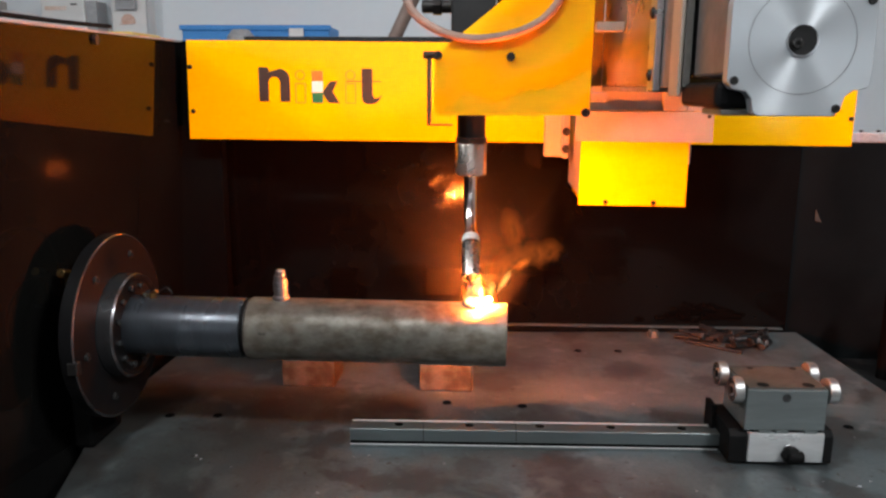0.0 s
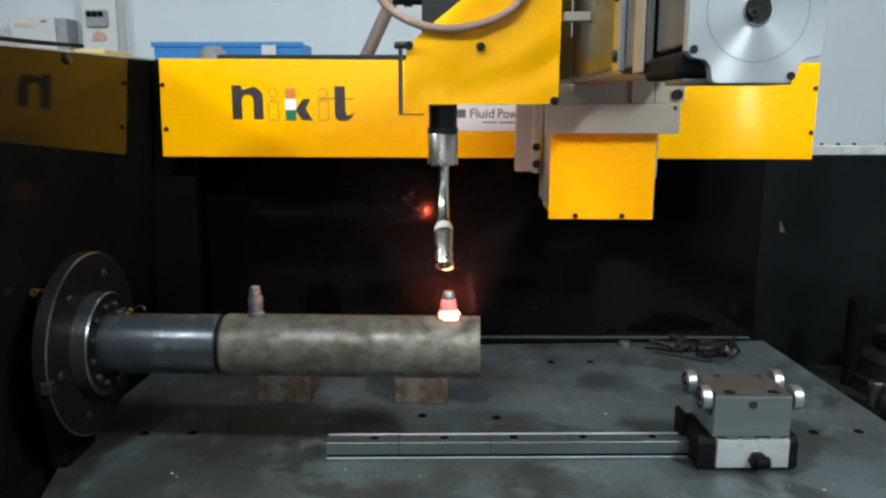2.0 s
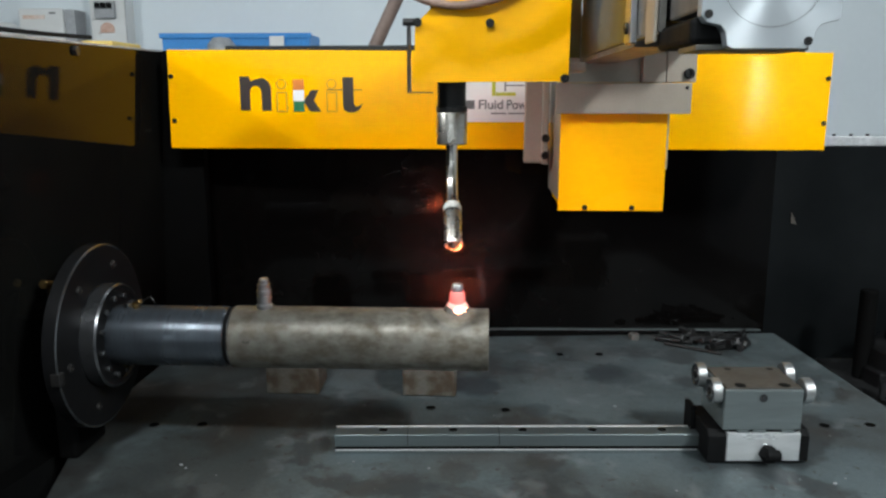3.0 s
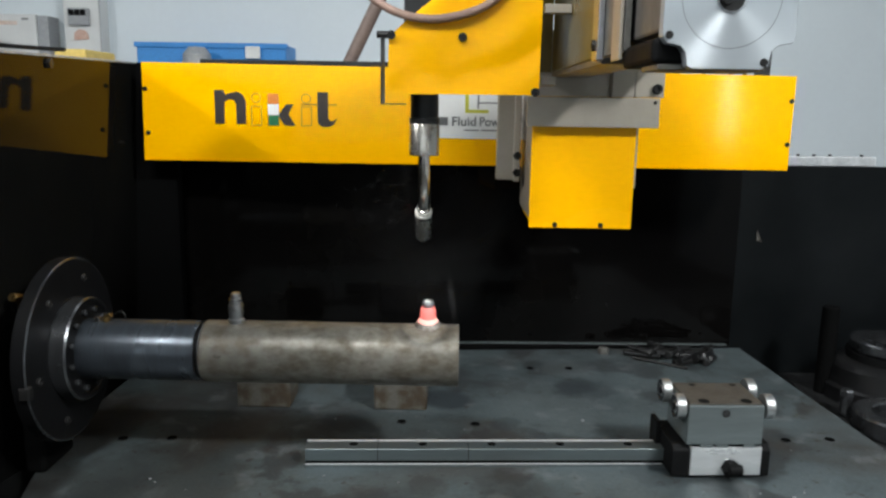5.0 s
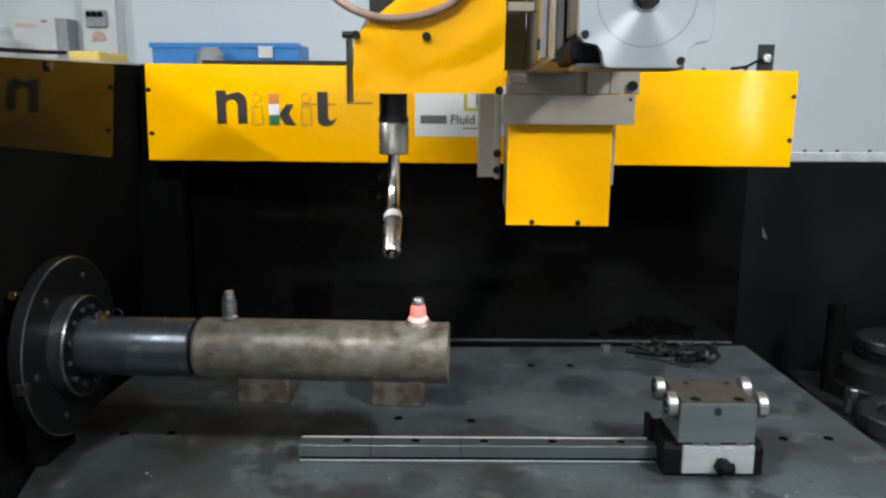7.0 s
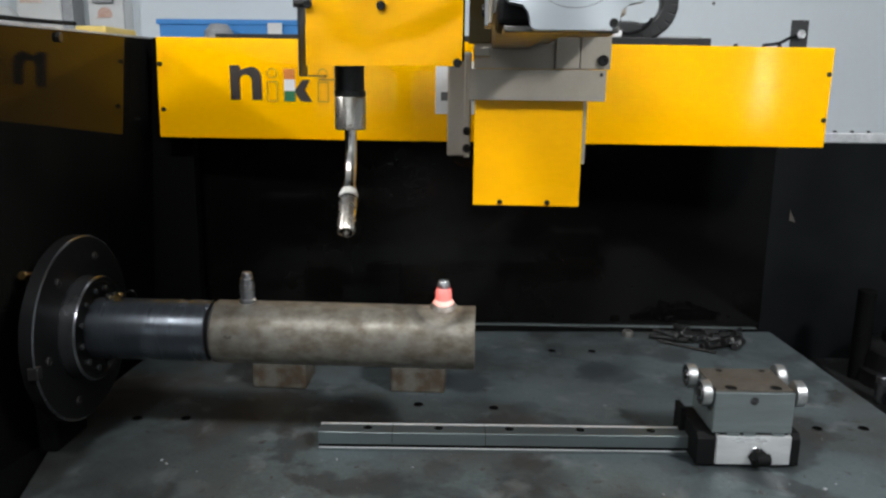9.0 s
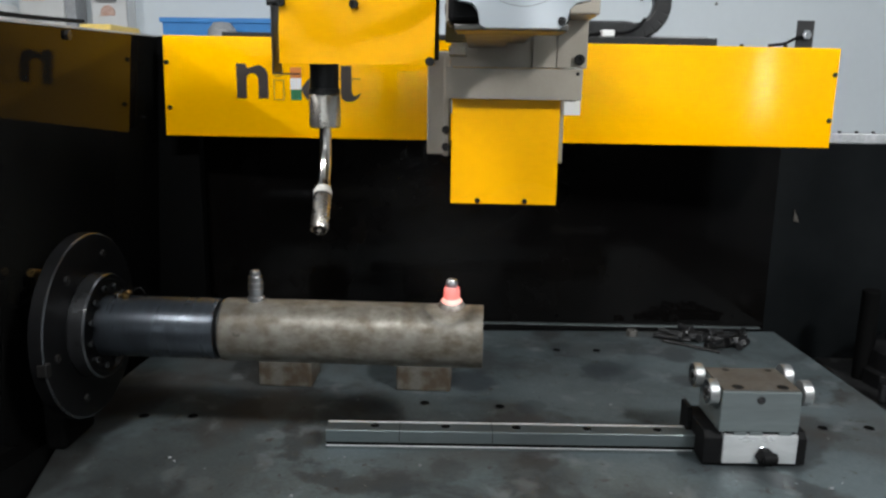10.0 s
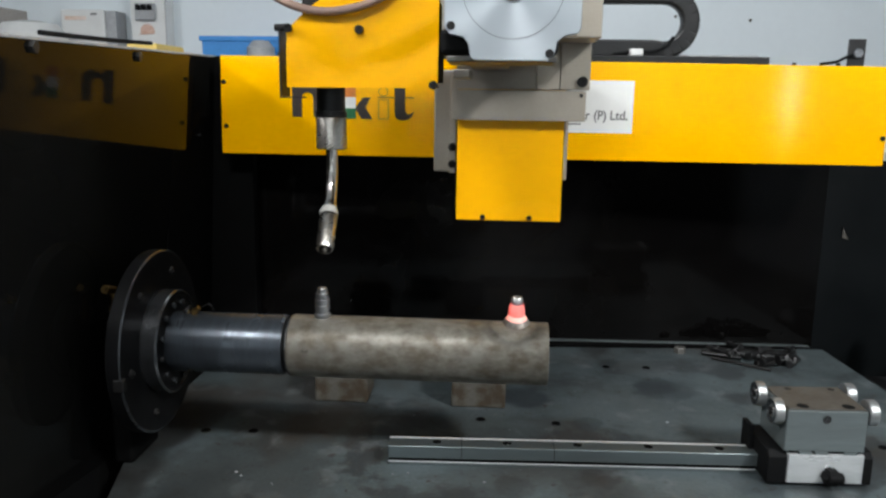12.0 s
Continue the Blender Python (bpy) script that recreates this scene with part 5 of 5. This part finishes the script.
TM = Matrix.Translation((0.033, 0, -0.086)) @ pose(0, 0, 0, 0, 135.5, 0)
part("ring", lathe([(0.0085, -0.002), (0.0115, -0.0015), (0.0115, 0.003), (0.0132, 0.0035), (0.0132, 0.0095), (0.0115, 0.0105), (0.0085, 0.0105)], TM, 36), CERAMIC, torch, "pale insulating ring", True)
part("ring_groove", lathe([(0.0118, 0.0108), (0.0130, 0.0112), (0.0130, 0.0128), (0.0127, 0.0131)], TM, 36), OXIDE, torch, "black strip laid in the groove for its shade under the ring", True)
part("neck_nut", lathe([(0.0090, -0.0075), (0.0106, -0.0070), (0.0106, -0.0030), (0.0096, -0.0022)], TM, 24), NICKEL, torch, "bright collar nut on the neck", True)
part("nozzle", lathe([(0.0085, 0.0105), (0.0122, 0.0105), (0.0125, 0.013), (0.0125, 0.066), (0.0115, 0.0685), (0.0098, 0.0685), (0.0094, 0.067), (0.0094, 0.03), (0, 0.03)], TM, 40), NOZZLE, torch, "sooted steel gas nozzle", True)
part("contact_tip", lathe([(0.004, 0.0305), (0.004, 0.070), (0.0025, 0.0725), (0.0008, 0.0725), (0.0008, 0.0765), (0, 0.0765)], TM, 20), RUST_TOP, torch, "copper contact tip with wire", True)

# drag chain: half the carriage's travel
CHAIN0 = (0.62, 0.52, 0.623)
chain = thing("drag_chain", CHAIN0, "black plastic drag chain curving over the beam", "cable chain")
path = [(0.40 + 0.018 * k, 0.6395) for k in range(11)] + [(0.598 + 0.052 * math.sin(radians(a)), 0.688 - 0.052 * math.cos(radians(a))) for a in range(0, 181, 18)] + [(0.585 - 0.018 * k, 0.740) for k in range(10)]
for (x0, z0), (x1, z1) in zip(path, path[1:]):
    d = Vector((x1 - x0, 0, z1 - z0))
    m = Matrix.Translation(((x0 + x1) / 2, 0.52, (z0 + z1) / 2)) @ Matrix.Rotation(math.atan2(-d.z, d.x), 4, "Y")
    part("link", box(-d.length * 0.74, d.length * 0.74, -0.016, 0.016, -0.0165, 0.0165, 0.005, m), BLACK, chain)
part("signal_cable", hose([(0.50, 0.488, 0.6265), (0.545, 0.486, 0.632), (0.575, 0.486, 0.632), (0.60, 0.488, 0.642), (0.615, 0.50, 0.66)], 0.003), RUBBER, chain)
part("clip", box(0.531, 0.556, 0.475, 0.50, 0.6235, 0.637, 0.003), WHITE, chain)

# ---- weld fire: rigid glowing pieces that sink into the port as it burns out ----
WX, WY, WZ = 0.1835, AY, AZ + 0.0447
fire = thing("weld_fire", (WX, WY, WZ), "orange burning weld arc and flame on the tube", "fire")
fire_parts = {}


def blob(name, mat, r, squash, seed, at, local=(0, 0, 0)):
    bm = bmesh.new()
    bmesh.ops.create_icosphere(bm, subdivisions=3, radius=1)
    for f in bm.faces:
        f.smooth = True
    for v in bm.verts:
        v.co *= 1 + 0.25 * noise.noise(v.co * 1.7 + Vector((seed, 0, 0)))
        v.co = Vector((v.co.x * r, v.co.y * r, v.co.z * r * squash))
    ob = part(name, bm, mat, fire, local=True)
    ob.location = at
    fire_parts[ob] = Vector(at)
    return ob


arc_ball = blob("arc", ARC_BACK, 0.0056, 0.9, 1, (0.003, 0.0170, 0.0030))
arc_front = blob("arc", ARC, 0.0023, 0.9, 1, (0.006, -0.0205, 0.003))
flare = blob("arc", ARC, 0.0034, 0.9, 3, (0.020, -0.004, 0.008))
ember = blob("ember", EMBER, 0.0038, 0.9, 6, (0.001, 0.0185, 0.0))
core = blob("fire_ball", FLAME_CORE, 0.019, 0.85, 2, (0.004, -0.010, 0.012))
hot = blob("molten_cap", MOLTEN, 0.0145, 0.75, 4, (0.001, -0.004, 0.004))


def lens(name, mat, rx, rz, at, parent, thick=0.004, tilt=0.0):
    bm = bmesh.new()
    bmesh.ops.create_icosphere(bm, subdivisions=4, radius=1)
    for f in bm.faces:
        f.smooth = True
    bmesh.ops.delete(bm, geom=[v for v in bm.verts if v.co.y > 0.01], context="VERTS")
    bm.transform(Matrix.Diagonal((rx, thick, rz, 1)))
    ob = part(name, bm, mat, parent, local=True)
    ob.matrix_basis = pose(*at, 0, tilt, 0)
    fire_parts[ob], lean[ob] = Vector(at), tilt
    return ob


lean = {}
t1 = lens("flame_tongue", FLAME_HOT, 0.010, 0.030, (0.022, -0.010, 0.020), fire, 0.003, 8)
t2 = lens("flame_tongue", FLAME_HOT, 0.009, 0.034, (0.040, -0.004, 0.034), fire, 0.003, 28)
t8 = lens("flame_tongue", FLAME, 0.012, 0.026, (0.064, 0.002, 0.058), fire, 0.003, 52)
t4 = lens("flame_tongue", FLAME, 0.006, 0.020, (-0.014, -0.014, 0.018), fire, 0.003, -14)
t5 = lens("flame_tongue", FLAME, 0.0062, 0.060, (0.0260, 0.0, 0.046), fire, 0.002, -19)
t7 = lens("flame_tongue", FLAME_HOT, 0.0040, 0.040, (0.0345, -0.004, 0.027), fire, 0.002, -15)
t9 = lens("flame_tongue", FLAME, 0.0036, 0.034, (0.0380, 0.002, 0.030), fire, 0.002, -8)
wisps = [t8]
for rx, rz, x, y, z, tilt in ((0.026, 0.060, 0.034, 0.012, 0.046, 12), (0.032, 0.050, 0.058, 0.020, 0.060, 50), (0.030, 0.042, 0.084, 0.028, 0.068, -30), (0.030, 0.066, 0.052, 0.036, 0.100, -18), (0.036, 0.040, 0.104, 0.044, 0.068, 20)):
    wisps.append(lens("flame_puff", FAINT, rx, rz, (x, y, z), fire, 0.003, tilt))
t6 = lens("smoke_wisp", SMOKE, 0.010, 0.065, (0.034, 0.0, 0.06), fire, 0.003, -8)

# thin fume behind the torch, seen where the arc lights it; doubles as glare
fume = thing("weld_fume", (0.17, 0.15, 0.33), "thin grey weld fume behind the torch, doubling as arc glare", "smoke", kind="stuff")
lens("fume_cloud", HAZE, 0.30, 0.22, (0, 0, 0), fume, 0.012)
lens("fume_cloud", HAZE, 0.19, 0.15, (0.01, -0.09, -0.06), fume, 0.012)


# ---- motion ----
def motions():
    # lift of the arm and travel of the carriage, in metres
    lift = ((0, 0.0), (0.5, 0.0095), (1, 0.0192), (1.5, 0.0288), (2, 0.0378), (2.5, 0.0463), (3, 0.0555), (3.4, 0.0630), (3.7, 0.0655), (4.2, 0.0658), (11.6, 0.0658), (12, 0.0612))
    travel = ((0, 0.0), (6.2, 0.0), (6.5, -0.007), (7, -0.0315), (8, -0.0805), (9, -0.129), (9.5, -0.1535), (10, -0.178), (10.5, -0.2025), (11, -0.2265), (11.5, -0.2505), (11.8, -0.2645), (11.95, -0.2655), (12, -0.2655))
    spin = ((0, -86), (3.6, -86), (3.9, -92), (4.2, -124), (4.5, -178), (4.8, -230), (5.0, -268), (5.2, -302), (5.4, -345), (5.5, -362), (5.7, -386), (5.9, -424), (6.05, -440), (6.2, -446), (12, -446))

    def value(rows, t):
        ts, vs = zip(*rows)
        return float(np.interp(t, ts, vs))

    times = sorted({t for rows in (lift, travel) for t, _ in rows})
    walk(carriage, [(t, pose(0.43 + value(travel, t), 0.33, 0.34)) for t in times])
    walk(arm, [(t, pose(ARM0[0] + value(travel, t), ARM0[1], ARM0[2] + value(lift, t))) for t in times])
    walk(chain, [(t, pose(CHAIN0[0] + value(travel, t) / 2, CHAIN0[1], CHAIN0[2])) for t in times])
    both = sorted(set(times) | {t for t, _ in spin})
    walk(torch, [(t, pose(TORCH0[0] + value(travel, t), TORCH0[1], TORCH0[2] + value(lift, t), 0, 0, value(spin, t))) for t in both])

    def sink(ob, rows, gone=None):
        # rows: seconds, depth, shift along the tube; once sunk the piece lies down inside the hollow tube
        a = fire_parts[ob]
        keys = [(t, pose(a.x + dx, a.y, a.z - d, 0, lean.get(ob, 0), 0)) for t, d, dx in rows]
        if gone:
            rest = pose(-0.03, 0, -0.045, 0, -88, 0)
            keys += [(gone, pose(-0.01, 0, -0.045, 0, -50, 0)), (gone + 0.3, rest), (12, rest)]
        walk(ob, keys)

    dying = [(0, 0, 0), (0.3, 0.0030, 0), (0.7, 0.0055, 0), (1.0, 0.0092, 0), (1.3, 0.0105, 0), (1.8, 0.024, 0), (12, 0.026, 0)]
    sink(arc_ball, dying)
    sink(arc_front, dying)
    sink(flare, [(0, 0, 0), (0.15, 0.012, -0.004), (0.35, 0.04, -0.012), (12, 0.04, -0.012)])
    sink(ember, [(0, 0, 0), (1.5, 0, 0), (2.5, 0.002, 0), (3.2, 0.0045, 0), (4.0, 0.02, 0), (12, 0.02, 0)])
    sink(core, [(0, 0, 0), (0.4, 0.007, 0), (1.0, 0.015, 0), (1.6, 0.026, -0.002), (2.4, 0.055, -0.003), (12, 0.055, -0.003)])
    sink(hot, [(0, 0, 0), (2.0, 0.001, 0), (3.0, 0.005, 0), (3.8, 0.010, 0), (4.6, 0.016, 0), (5.2, 0.024, 0), (6.0, 0.035, 0), (12, 0.035, 0)])
    sink(t1, [(0, 0, 0), (0.15, 0.014, -0.002), (0.35, 0.05, -0.012)], 0.6)
    sink(t2, [(0, 0, 0), (0.15, 0.022, -0.004), (0.35, 0.05, -0.02)], 0.6)
    for wisp in wisps:
        a, tilt = fire_parts[wisp], lean[wisp]
        rest = pose(-0.08, 0, -0.045, 0, 88 if tilt > 0 else -88, 0)
        walk(wisp, [(0, pose(*a, 0, tilt, 0)), (0.1, pose(a.x - 0.01, a.y, a.z - 0.02, 0, tilt, 0)), (0.3, rest), (12, rest)])
    sink(t4, [(0, 0, 0), (0.2, 0.02, 0.006), (0.4, 0.05, 0.01)], 0.7)
    sink(t5, [(0, 0.03, -0.01), (0.2, 0.0, 0), (1.2, 0.004, 0), (1.8, 0.042, -0.010), (2.4, 0.07, -0.02)], 2.8)
    sink(t9, [(0, 0.02, -0.01), (0.15, 0.0, 0), (0.7, 0.004, 0), (1.2, 0.03, -0.006), (1.7, 0.06, -0.02)], 2.1)
    sink(t7, [(0, 0.02, -0.01), (0.2, 0.0, 0), (0.9, 0.006, 0), (1.4, 0.03, -0.006), (1.9, 0.06, -0.02)], 2.3)
    sink(t6, [(0, 0.06, -0.03), (1.2, 0.05, -0.02), (2.2, 0.02, 0), (5.0, 0.02, 0), (6.0, 0.06, -0.01)], 6.6)


motions()
